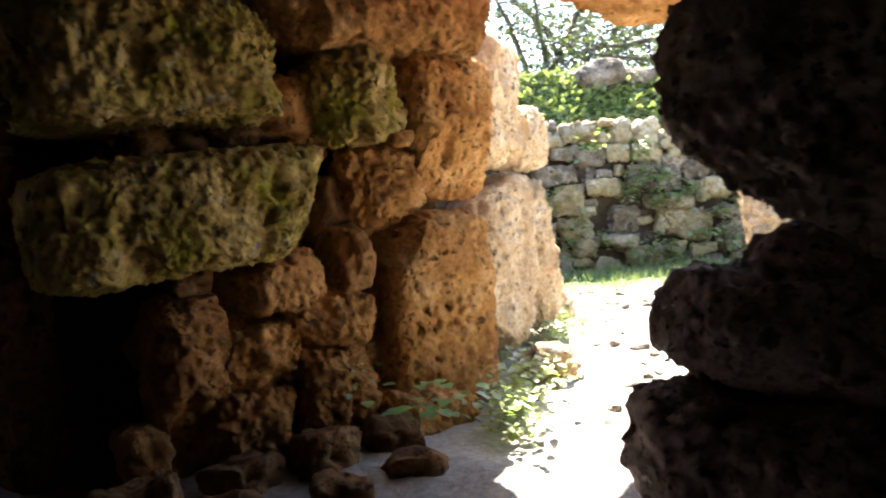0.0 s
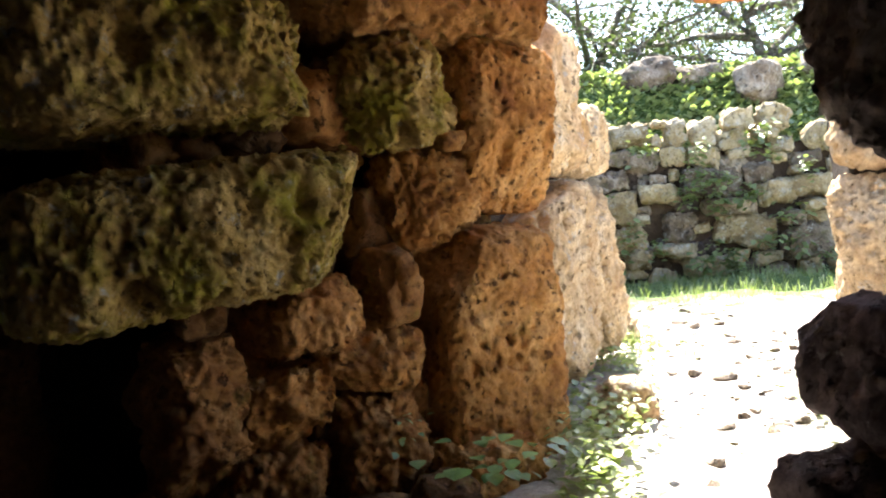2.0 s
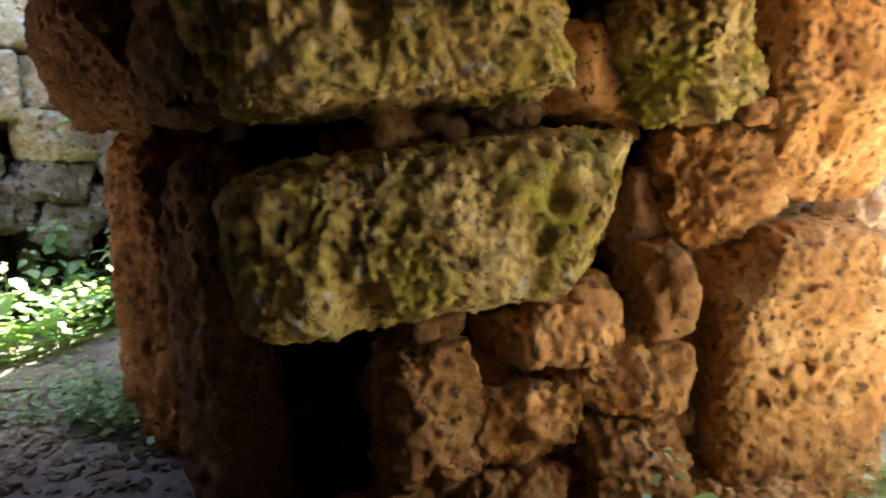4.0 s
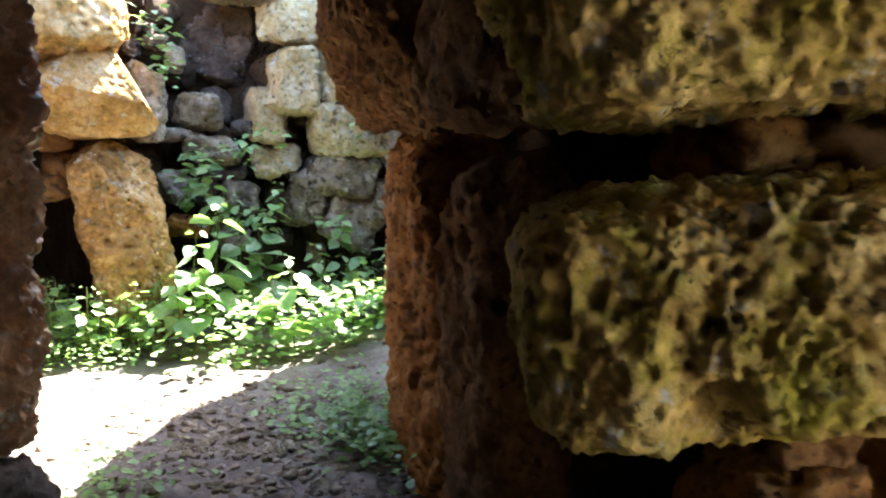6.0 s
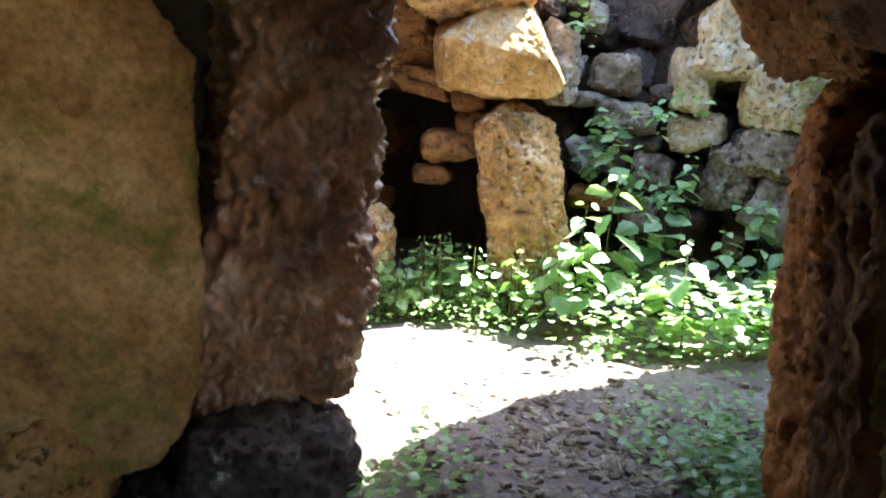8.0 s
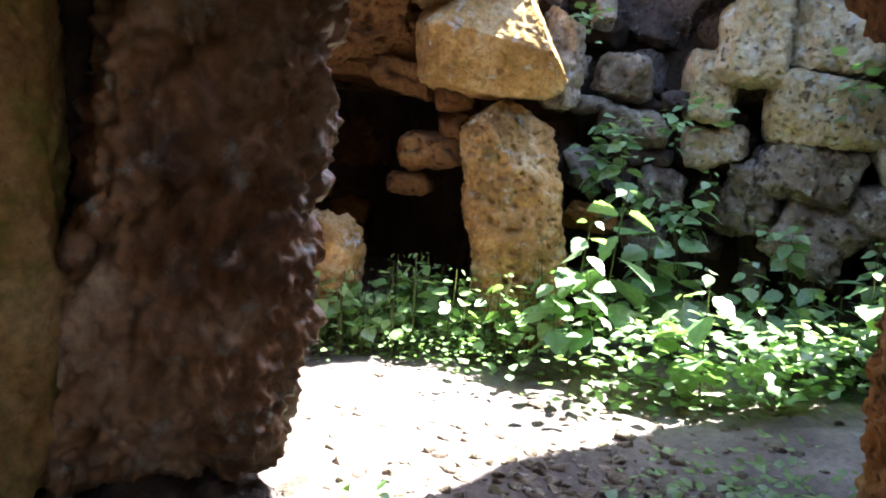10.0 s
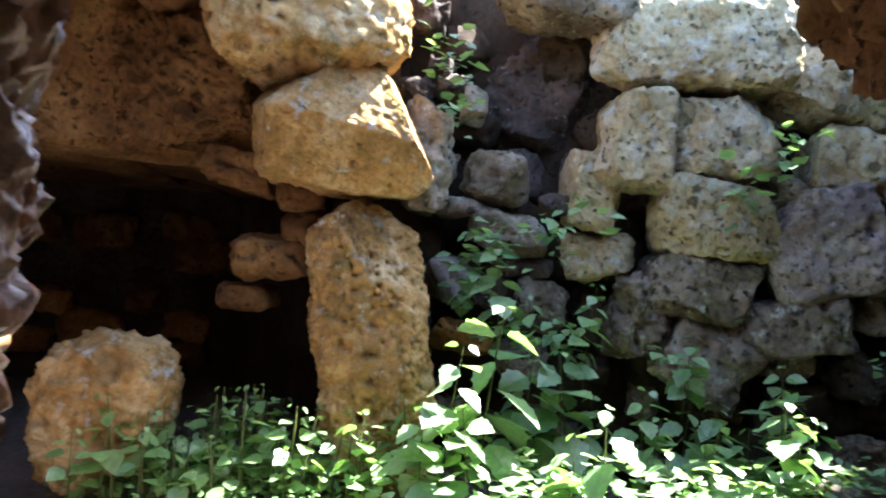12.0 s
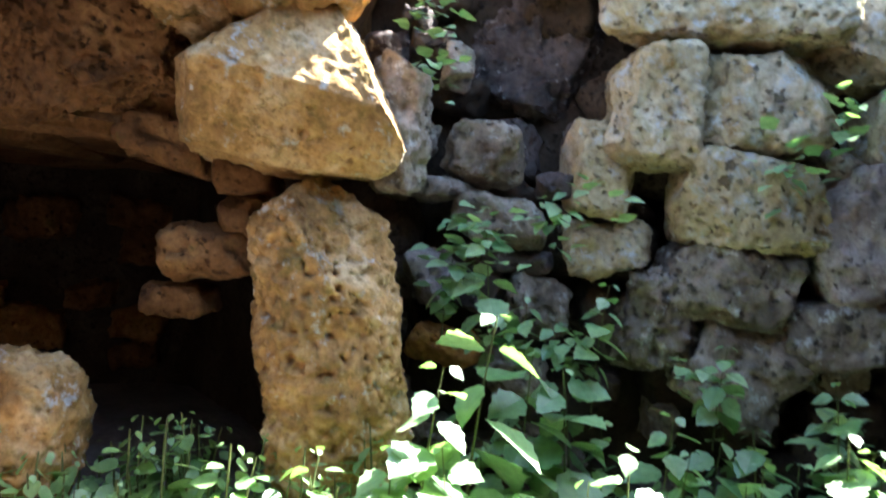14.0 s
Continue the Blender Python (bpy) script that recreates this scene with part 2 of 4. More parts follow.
def fbm(p, scale, octaves, seed=0, gain=0.5):
    out, amp = np.zeros(len(p)), 1.0
    for k in range(octaves):
        out += amp * value_noise(p * scale * (2.03 ** k) + 17.3 * k, seed + k)
        amp *= gain
    return out


def smoothstep(a, b, x):
    t = np.clip((x - a) / (b - a), 0, 1)
    return t * t * (3 - 2 * t)


def mesh_from(name, verts, faces, smooth=True):
    me = bpy.data.meshes.new(name)
    me.from_pydata(np.asarray(verts).tolist(), [], [tuple(f) for f in faces])
    me.polygons.foreach_set("use_smooth", [smooth] * len(me.polygons))
    me.update()
    return me


def box_grid(nx, ny, nz):
    """Points and quads of a closed cube from -1 to 1 with that many cells along each axis."""
    n = (nx, ny, nz)
    pts, quads, base = [], [], 0
    for ax in range(3):
        a, b = (ax + 1) % 3, (ax + 2) % 3
        u, v = np.linspace(-1, 1, n[a] + 1), np.linspace(-1, 1, n[b] + 1)
        gu, gv = np.meshgrid(u, v, indexing="ij")
        for s in (-1, 1):
            p = np.zeros((gu.size, 3))
            p[:, ax], p[:, a], p[:, b] = s, gu.ravel(), gv.ravel()
            idx = np.arange(gu.size).reshape(gu.shape) + base
            q = np.stack([idx[:-1, :-1], idx[1:, :-1], idx[1:, 1:], idx[:-1, 1:]], -1).reshape(-1, 4)
            quads.append(q if s > 0 else q[:, ::-1])
            pts.append(p)
            base += gu.size
    p, q = np.concatenate(pts), np.concatenate(quads)
    key = np.round(p * 100000).astype(np.int64)
    _, first, inv = np.unique(key, axis=0, return_index=True, return_inverse=True)
    return p[first], inv.reshape(-1)[q]


def cells(p, size, seed):
    """Distance to the nearest of scattered points (in cells of that size) and that point's own random number."""
    q = p / size
    i = np.floor(q).astype(np.int64)
    best, tag = np.full(len(p), 9.0), np.zeros(len(p))
    for dx in (-1, 0, 1):
        for dy in (-1, 0, 1):
            for dz in (-1, 0, 1):
                c = i + np.array([dx, dy, dz])
                o = np.stack([hash3(c[:, 0], c[:, 1], c[:, 2], seed + k) for k in range(3)], 1) * 0.42 + 0.5
                d = np.sqrt(np.sum((c + o - q) ** 2, axis=1))
                near = d < best
                best[near] = d[near]
                tag[near] = hash3(c[:, 0], c[:, 1], c[:, 2], seed + 7)[near]
    return best, tag


def hollows(p, size, seed, share, reach=0.42):
    """How deep (0..1) each point lies in a scatter of round holes."""
    d, tag = cells(p, size, seed)
    r = reach * (0.55 + 0.45 * np.abs(tag))
    return np.where(tag < share * 2 - 1, np.clip(1 - (d / r) ** 2, 0, 1) ** 0.55, 0.0)


def rock_mesh(name, size, seed, res=0.02, square=5.0, rough=0.10, chips=4, cuts=(), pits=40, pit=0.03, taper=0.0, skew=0.0, grain=1.0, holes=0.5, hole=1.0, comb=0.0):
    """A weathered block: a rounded box, warped, chipped flat in places, crumbly, with hollow pits."""
    rng = np.random.RandomState(seed)
    size = np.array(size, float)
    n = [max(4, min(170, int(round(s / res)))) for s in size]
    c, q = box_grid(*n)
    d = c / (np.sum(np.abs(c) ** square, axis=1) ** (1.0 / square))[:, None]
    p = d * size / 2
    small = size.min()
    low = 1.6 / max(0.12, size.mean())
    warp = np.stack([fbm(p, low, 3, seed * 7 + k) for k in range(3)], 1)
    p = p + warp * rough * small * 0.8
    p[:, 0] *= 1 + taper * (p[:, 2] / size[2])
    p[:, 0] += skew * p[:, 2]
    for *v, keep in cuts:
        v = np.array(v) / np.linalg.norm(v)
        over = np.maximum(p @ v - (p @ v).max() * keep, 0)
        p -= np.outer(over * 0.95, v)
    for _ in range(chips):
        v = rng.normal(size=3)
        v /= np.linalg.norm(v)
        reach = (p @ v).max()
        lim = reach * rng.uniform(0.68, 0.92)
        over = np.maximum(p @ v - lim, 0)
        p -= np.outer(over * 0.9, v)
    nrm = d / size
    nrm /= np.linalg.norm(nrm, axis=1)[:, None]
    s = p + rng.uniform(-50, 50, 3)
    wob = s + 0.02 * np.stack([fbm(s, 14.0, 2, seed + 60 + k) for k in range(3)], 1)
    ridge = 1 - np.abs(fbm(wob, 8.0, 3, seed + 5))
    disp = 0.009 * fbm(s, 5.0, 3, seed + 3, 0.5) + 0.007 * (ridge - 0.65) + 0.011 * fbm(s, 22.0, 4, seed + 9, 0.7)
    if holes > 0:
        patch = 0.35 + 0.65 * smoothstep(-0.35, 0.3, fbm(s, 3.2, 2, seed + 31))
        disp -= 0.042 * hollows(wob, 0.10 * hole, seed + 21, 0.30 * holes, 0.36) * patch
        disp -= 0.024 * hollows(wob, 0.045 * hole, seed + 22, 0.70 * holes) * patch
        if res < 0.016:
            disp -= 0.011 * hollows(wob, 0.024 * hole, seed + 23, 0.9 * holes) * patch
    if comb > 0:
        long_cells = wob * np.array([1.0, 1.0, 0.72])
        disp -= comb * hollows(long_cells, 0.062, seed + 41, 1.0, 0.66) * (0.5 + 0.5 * smoothstep(-0.3, 0.3, fbm(s, 5.0, 2, seed + 43)))
    disp *= 1.35 * hole * grain * min(1.3, small / 0.25)
    for _ in range(pits // 8):
        k = rng.randint(len(p))
        r = pit * rng.uniform(0.7, 1.5)
        e = (p - p[k]) * np.array([1.0, 1.0, rng.uniform(0.4, 1.0)])
        d2 = np.sum(e * e, axis=1) / (r * r)
        near = d2 < 6
        disp[near] -= r * 1.0 * np.exp(-d2[near] ** 1.8)
    p = p + nrm * disp[:, None]
    return mesh_from(name, p, q)


def part(name, data, material, parent, m=None, label=""):
    """One mesh object under a thing or a part."""
    ob = new(name, data)
    if not data.materials:
        data.materials.append(material)
    ob.parent = parent
    if m is not None:
        ob.matrix_local = m
    if label:
        ob["label"] = label
    return ob


def thing(name, data, material, m, label, category, group="", kind=""):
    ob = new(name, data)
    if data is not None and not data.materials:
        data.materials.append(material)
    ob.matrix_world = m
    return tagged(ob, label, category, group, kind)


class Face:
    """An upright wall face from a to b; stones sit in it, reaching back to the side that 'side' names."""

    def __init__(self, owner, a, b, side):
        self.owner, self.a = owner, Vector((*a, 0))
        self.d = (Vector((*b, 0)) - self.a).normalized()
        self.back = Vector((-self.d.y, self.d.x, 0)) * side
        self.angle = math.atan2(self.d.y, self.d.x)
        self.taken = []

    def at(self, u, z, deep=0.0):
        return self.a + self.d * u + self.back * deep + Vector((0, 0, z))

    def stone(self, u, z, w, h, material, deep=0.4, out=0.0, tilt=0.0, turn=0.0, seed=1, label="", **kw):
        self.taken.append((u - w / 2, z - h / 2, u + w / 2, z + h / 2))
        me = rock_mesh("stone", (w, deep, h), seed, **kw)
        m = Matrix.Translation(self.at(u, z, deep / 2 - out)) @ Matrix.Rotation(self.angle + radians(turn), 4, "Z") @ Matrix.Rotation(radians(tilt), 4, "Y")
        return part("stone", me, material, self.owner, m, label)


def fill(face, u0, u1, z0, z1, mats, seed, wide=(0.14, 0.42), high=(0.10, 0.24), out=-0.06, tries=500, most=80, **kw):
    """Packs smaller stones into what the large ones leave open."""
    rng = random.Random(seed)
    done = 0
    for k in range(tries):
        s = 1.0 - 0.6 * k / tries
        w, h = rng.uniform(*wide) * s, rng.uniform(*high) * s
        u, z = rng.uniform(u0, u1), rng.uniform(z0, z1)
        g = 0.018
        box = (u - w / 2 + g, z - h / 2 + g, u + w / 2 - g, z + h / 2 - g)
        if any(box[0] < b[2] and box[2] > b[0] and box[1] < b[3] and box[3] > b[1] for b in face.taken):
            continue
        face.stone(u, z, w * 1.08, h * 1.08, rng.choice(mats), deep=rng.uniform(0.22, 0.34), out=out + rng.uniform(-0.05, 0.04), tilt=rng.uniform(-9, 9), turn=rng.uniform(-10, 10), seed=seed + k, square=rng.uniform(6.0, 10.0), chips=6, rough=0.22, grain=1.5, holes=0.7, **kw)
        done += 1
        if done >= most:
            break


def backing(face, u0, u1, z0, z1, mats, seed, n, deep=0.2, **kw):
    """A second layer of stones that shows in the joints."""
    rng = random.Random(seed)
    for k in range(n):
        face.stone(rng.uniform(u0, u1), rng.uniform(z0, z1), rng.uniform(0.25, 0.45), rng.uniform(0.16, 0.32), rng.choice(mats), deep=0.3, out=-deep - rng.uniform(0, 0.06), tilt=rng.uniform(-15, 15), turn=rng.uniform(-15, 15), seed=seed + k, square=4, chips=12, rough=0.16, **kw)


def prism(name, outline, z0, z1, material, label, category="wall", res=0.12, amp=0.05, kind="structure"):
    """A rough mass of rubble core: an upright prism with uneven faces."""
    bm = bmesh.new()
    lo = [bm.verts.new((x, y, z0)) for x, y in outline]
    f = bm.faces.new(lo)
    if f.normal.z > 0 or sum(a[0] * b[1] - b[0] * a[1] for a, b in zip(outline, outline[1:] + outline[:1])) > 0:
        f.normal_flip()
    ex = bmesh.ops.extrude_face_region(bm, geom=[f])
    bmesh.ops.translate(bm, vec=(0, 0, z1 - z0), verts=[v for v in ex["geom"] if isinstance(v, bmesh.types.BMVert)])
    bmesh.ops.recalc_face_normals(bm, faces=bm.faces)
    bmesh.ops.triangulate(bm, faces=[g for g in bm.faces if len(g.verts) > 4])
    for _ in range(7):
        long = [e for e in bm.edges if e.calc_length() > res * 1.6]
        if not long:
            break
        bmesh.ops.subdivide_edges(bm, edges=long, cuts=1)
    bm.normal_update()
    co = np.array([v.co for v in bm.verts])
    s = amp * fbm(co, 3.0, 3, 11)
    for v, k in zip(bm.verts, s):
        v.co += v.normal * float(k)
    me = bpy.data.meshes.new(name)
    bm.to_mesh(me)
    bm.free()
    return thing(name, me, material, Matrix(), label, category, kind=kind)


# ---- leaves and stems ----
def leaf_template(n=6, width=0.34, teeth=0.0, droop=0.18, fold=0.10):
    """A leaf of length 1 along x: a midrib and two halves, folded a little and drooping."""
    pts, quads = [], []
    for i in range(n + 1):
        t = i / n
        w = width * math.sin(math.pi * min(1.0, t ** 0.72)) if 0 < i < n else 0.0
        w *= 1 + (teeth if i % 2 else -teeth)
        z = -droop * t * t
        pts += [(t, 0, z), (t + 0.03, w, z + fold * w / width * 0.6), (t + 0.03, -w, z + fold * w / width * 0.6)]
    for i in range(n):
        a, b = 3 * i, 3 * i + 3
        quads += [(a, b, b + 1, a + 1), (a, a + 2, b + 2, b)]
    return np.array(pts), np.array(quads)


def many(template, mats):
    """One mesh out of a template set down at each of the matrices."""
    p, q = template
    ph = np.concatenate([p, np.ones((len(p), 1))], 1)
    v = np.concatenate([(ph @ np.array(m).T)[:, :3] for m in mats])
    f = np.concatenate([q + len(p) * k for k in range(len(mats))])
    return v, f


def tube(points, radii, sides=6):
    """A tapered tube through the points."""
    v, f = [], []
    for i, p in enumerate(points):
        p = Vector(p)
        d = (Vector(points[min(i + 1, len(points) - 1)]) - Vector(points[max(i - 1, 0)])).normalized()
        a = d.orthogonal().normalized()
        b = d.cross(a)
        for k in range(sides):
            g = 2 * math.pi * k / sides
            v.append(p + (a * math.cos(g) + b * math.sin(g)) * radii[i])
    for i in range(len(points) - 1):
        for k in range(sides):
            k2 = (k + 1) % sides
            f.append((i * sides + k, i * sides + k2, (i + 1) * sides + k2, (i + 1) * sides + k))
    return [tuple(x) for x in v], f

# ---- ground ----
def ground_height(x, y):
    p = np.stack([x, y, np.zeros_like(x)], 1)
    z = 0.035 * fbm(p, 1.6, 3, 3) + 0.016 * fbm(p, 6.0, 3, 9) + 0.012 * np.abs(fbm(p, 9.0, 2, 19))
    z = z + (1.35 * smoothstep(10.15, 10.5, y) + 1.30 * smoothstep(10.3, 11.7, y)) * smoothstep(-40, -20, -np.abs(x))
    z = z + 0.3 * smoothstep(11, 30, y) * fbm(p, 0.12, 3, 5)
    return z


def spread(lo, hi, fine, far, mid_n, far_n):
    mid = np.linspace(lo, hi, mid_n)
    step = (far / fine) ** (1.0 / far_n)
    tail = np.cumsum(fine * step ** np.arange(1, far_n + 1))
    return np.concatenate([lo - tail[::-1], mid, hi + tail])


gx, gy = np.meshgrid(spread(-7, 4, 0.045, 120.0, 245, 30), spread(-2, 10.5, 0.045, 120.0, 278, 30), indexing="ij")
gz = ground_height(gx.ravel(), gy.ravel())
gid = np.arange(gx.size).reshape(gx.shape)
gq = np.stack([gid[:-1, :-1], gid[1:, :-1], gid[1:, 1:], gid[:-1, 1:]], -1).reshape(-1, 4)
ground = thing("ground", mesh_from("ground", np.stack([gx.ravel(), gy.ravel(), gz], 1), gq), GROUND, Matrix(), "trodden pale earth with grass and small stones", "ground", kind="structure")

# ---- walls: rubble cores, then their facing stones ----
pier = prism("wall_pier", [(-1.75, 3.45), (-0.1, 4.35), (0.25, 5.0), (0.55, 6.3), (-0.6, 8.2), (-4.1, 8.0), (-3.95, 6.05), (-3.35, 4.95), (-2.98, 4.45)], -0.3, 2.15, EARTH, "dry-stone pier of large ochre limestone blocks between two openings")
FA = Face(pier, (-1.353, 2.882), (0.088, 4.015), 1)
FB = Face(pier, (-1.353, 2.882), (-3.135, 4.147), -1)
FP = Face(pier, (0.2, 4.4), (0.9, 5.95), 1)
FO = Face(pier, (-3.12, 4.2), (-4.18, 5.95), -1)

# face towards the chamber
FA.stone(1.50, 1.93, 1.45, 0.46, OCHRE, deep=0.9, out=0.10, tilt=2, seed=11, res=0.014, pits=60)
FA.stone(0.45, 1.62, 1.16, 0.50, MOSSY, deep=0.6, out=0.08, tilt=-1, seed=12, holes=0.9, hole=0.8, grain=1.0, res=0.0090, pits=240, pit=0.034, square=4)
FA.stone(0.52, 1.035, 1.22, 0.45, MOSSY, deep=0.6, out=0.10, tilt=-4, seed=13, holes=0.9, hole=0.78, grain=0.9, res=0.0085, pits=320, square=6, rough=0.07, chips=3, pit=0.036)
FA.stone(1.30, 1.52, 0.46, 0.44, MOSSY, deep=0.4, out=0.02, tilt=-20, seed=14, holes=0.8, res=0.0095, pits=60, square=3)
FA.stone(1.43, 1.11, 0.43, 0.38, OCHRE, deep=0.4, out=-0.02, seed=15, res=0.0095, pits=20, square=3)
FA.stone(1.80, 1.37, 0.50, 0.70, OCHRE, deep=0.6, out=0.02, tilt=2, seed=16, holes=0.7, hole=0.7, grain=0.75, res=0.0095, pits=70, square=6, rough=0.06)
FA.stone(1.51, 1.33, 0.16, 0.09, OCHRE, deep=0.3, seed=17)
FA.stone(1.70, 0.42, 0.66, 1.08, OCHRE, deep=0.6, out=0.02, tilt=1, seed=18, holes=0.75, hole=0.65, grain=0.7, res=0.0095, pits=130, square=7, rough=0.05, chips=4)
FA.stone(0.46, 0.44, 0.27, 0.58, RUST, deep=0.4, seed=19, res=0.0095, pits=50, square=4)
FA.stone(0.87, 0.72, 0.42, 0.26, RUST, deep=0.4, seed=20, res=0.0095, pits=40, square=3)
FA.stone(0.74, 0.45, 0.42, 0.30, OCHRE, deep=0.35, out=-0.03, seed=21, res=0.0095, pits=40, square=3)
FA.stone(1.09, 0.56, 0.45, 0.24, OCHRE, deep=0.4, out=0.05, tilt=10, seed=22, res=0.0095, pits=25, square=3)
FA.stone(1.12, 0.22, 0.42, 0.44, RUST, deep=0.4, seed=23, res=0.0095, pits=50, square=4)
FA.stone(0.70, 0.15, 0.40, 0.32, RUST, deep=0.4, out=-0.03, seed=24, res=0.0095, pits=40, square=3)
FA.stone(0.25, 0.15, 0.18, 0.20, RUST, deep=0.3, seed=25, square=3)
FA.stone(1.08, -0.04, 0.20, 0.22, OCHRE, deep=0.3, seed=26, square=3)
FA.stone(1.50, 0.0, 0.62, 0.34, OCHRE, deep=0.5, out=0.17, seed=27, square=4, pits=40, res=0.012)
FA.stone(1.20, 0.80, 0.16, 0.28, RUST, deep=0.3, seed=28, square=6, rough=0.2, res=0.012)
# fallen stones at its foot
for i, (u, o, w) in enumerate(((0.15, 0.28, 0.34), (0.52, 0.24, 0.30), (0.86, 0.30, 0.36), (1.22, 0.26, 0.28), (0.35, 0.55, 0.26), (1.05, 0.60, 0.24), (0.70, 0.62, 0.22))):
    FA.stone(u, 0.02, w, w * 0.6, RED, deep=w * 0.8, out=o, tilt=12 * (i % 3 - 1), turn=25 * i, seed=205 + i, res=0.016, chips=8, rough=0.16)
# the side of the narrow passage
FB.stone(1.57, 0.60, 1.12, 1.60, RUST, deep=0.5, out=0.0, seed=31, holes=0.8, res=0.014, pits=140, square=5, rough=0.08)
FB.stone(0.74, 0.62, 0.66, 1.50, RED, deep=0.24, out=0.0, seed=32, holes=0.8, res=0.016, pits=90, square=5, rough=0.08)
FB.stone(1.70, 1.75, 1.10, 0.75, RED, deep=0.8, out=0.22, seed=33, res=0.018, pits=120, square=3.5, rough=0.12)
FB.stone(0.62, 1.72, 0.95, 0.75, RED, deep=0.6, out=0.06, seed=34, res=0.025, pits=60)
# outer side, to the small yard
for i in range(9):
    FO.stone(0.25 + 0.48 * (i % 4), 0.35 + 0.7 * (i // 4), 0.55, 0.72, OCHRE, deep=0.4, seed=40 + i, res=0.04, pits=12)
# unseen overhang, added so that its edge bounds the yard's sun patch
pier_shade_top = prism("wall_pier_top", [(-3.0, 4.25), (-3.42, 4.55), (-3.80, 5.1), (-4.15, 6.0), (-4.2, 7.9), (-0.6, 8.1), (0.4, 6.3), (0.0, 4.6), (-1.4, 4.7)], 2.16, 2.5, RED, "added rubble top course of the pier, out of view, shading the yard")
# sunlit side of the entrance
FP.stone(0.62, 0.62, 1.35, 1.15, PALE_TAN, deep=0.5, seed=51, res=0.025, pits=160, square=4)
FP.stone(1.45, 0.58, 0.60, 1.10, PALE_TAN, deep=0.5, out=0.02, seed=52, res=0.022, pits=90, square=3.5)
FP.stone(1.35, 1.42, 0.75, 0.42, PALE_TAN, deep=0.5, seed=53, res=0.022, pits=60, square=3)
FP.stone(0.45, 1.60, 0.90, 0.80, PALE_TAN, deep=0.5, seed=54, res=0.03, pits=60)

# far side of the passage
mass_c = prism("wall_passage", [(-3.35, 1.2), (-3.62, 2.5), (-4.3, 2.35), (-4.6, -0.2), (-4.3, -2.1), (-2.6, -2.1), (-2.75, 0.4)], -0.3, 2.2, EARTH, "dry-stone wall of large weathered slabs beside the passage")
FC = Face(mass_c, (-3.05, 1.3), (-3.3, 2.81), 1)
FC.stone(0.62, 0.98, 0.74, 1.55, SMOOTH, deep=0.5, out=0.06, tilt=2, seed=61, res=0.012, pits=24, square=5, rough=0.09, chips=5, grain=0.6, holes=0.14)
FC.stone(1.28, 1.05, 0.54, 1.92, PITTED, deep=0.5, out=-0.02, tilt=4, seed=62, chips=2, res=0.0080, pits=60, pit=0.034, square=5, rough=0.12, holes=0.7, comb=0.024)
FC.stone(1.16, 0.08, 0.62, 0.46, DARK, deep=0.6, out=0.16, seed=63, res=0.02, square=2.6, pits=20)
FC.stone(0.55, 0.16, 0.38, 0.42, OCHRE, deep=0.5, out=0.10, seed=64, res=0.015, square=3)
FC.stone(0.86, -0.02, 0.28, 0.26, DARK, deep=0.5, out=0.10, seed=65, res=0.02, square=3)
FC.stone(0.05, 0.9, 0.65, 1.7, SMOOTH, deep=0.5, out=0.0, seed=66, res=0.03, grain=0.5, holes=0.2)
FC.stone(0.95, 2.02, 1.5, 0.45, RED, deep=0.7, out=0.1, seed=67, res=0.03)
# the dark rock beside the entrance
rock_side = prism("wall_entrance", [(1.08, 2.62), (1.35, 3.2), (2.6, 3.4), (2.9, 0.2), (1.9, 0.2)], -0.3, 2.2, EARTH, "dark undercut bedrock wall beside the entrance")
FR = Face(rock_side, (0.47, 2.4), (1.4, 1.6), 1)
# upper blocks use the brighter copy: their light is put into the colour
FR.stone(0.63, 1.25, 1.40, 0.95, SLATE, deep=0.8, out=0.0, tilt=-4, seed=71, res=0.016, pits=90, square=3, rough=0.10, cuts=((-0.6, 0, -0.8, 0.62),))
FR.stone(0.72, 0.80, 1.15, 0.26, VIOLET, deep=0.7, out=-0.15, seed=72, res=0.025, pits=30, square=3)
FR.stone(0.60, 0.58, 1.45, 0.36, VIOLET, deep=0.8, tilt=8, seed=73, res=0.02, pits=60, square=3)
FR.stone(0.58, 0.18, 1.60, 0.50, VIOLET, deep=0.9, out=0.06, tilt=6, seed=74, res=0.02, pits=60, square=3)
FR.stone(0.75, 1.95, 1.60, 0.45, SLATE, deep=0.9, out=0.0, seed=75, res=0.03, pits=30, square=4)
# lintel over the entrance
FR.stone(-0.55, 2.12, 1.9, 0.42, OCHRE, deep=0.9, out=-0.75, tilt=3, turn=88, seed=76, res=0.025, pits=50)
# sunlit post further out
outer_post = prism("wall_post", [(2.45, 5.95), (3.6, 5.6), (4.2, 6.6), (2.6, 6.6)], -0.3, 1.5, EARTH, "sunlit dry-stone post of the outer entrance")
FQ = Face(outer_post, (2.26, 5.75), (3.4, 5.45), 1)
FQ.stone(0.35, 0.55, 0.75, 1.15, PALE_TAN, deep=0.5, seed=77, res=0.022, pits=80)
FQ.stone(0.40, 1.35, 0.85, 0.45, PALE_TAN, deep=0.5, seed=78, res=0.03)
FQ.stone(1.05, 0.6, 0.6, 1.2, PALE_TAN, deep=0.4, seed=79, res=0.04)

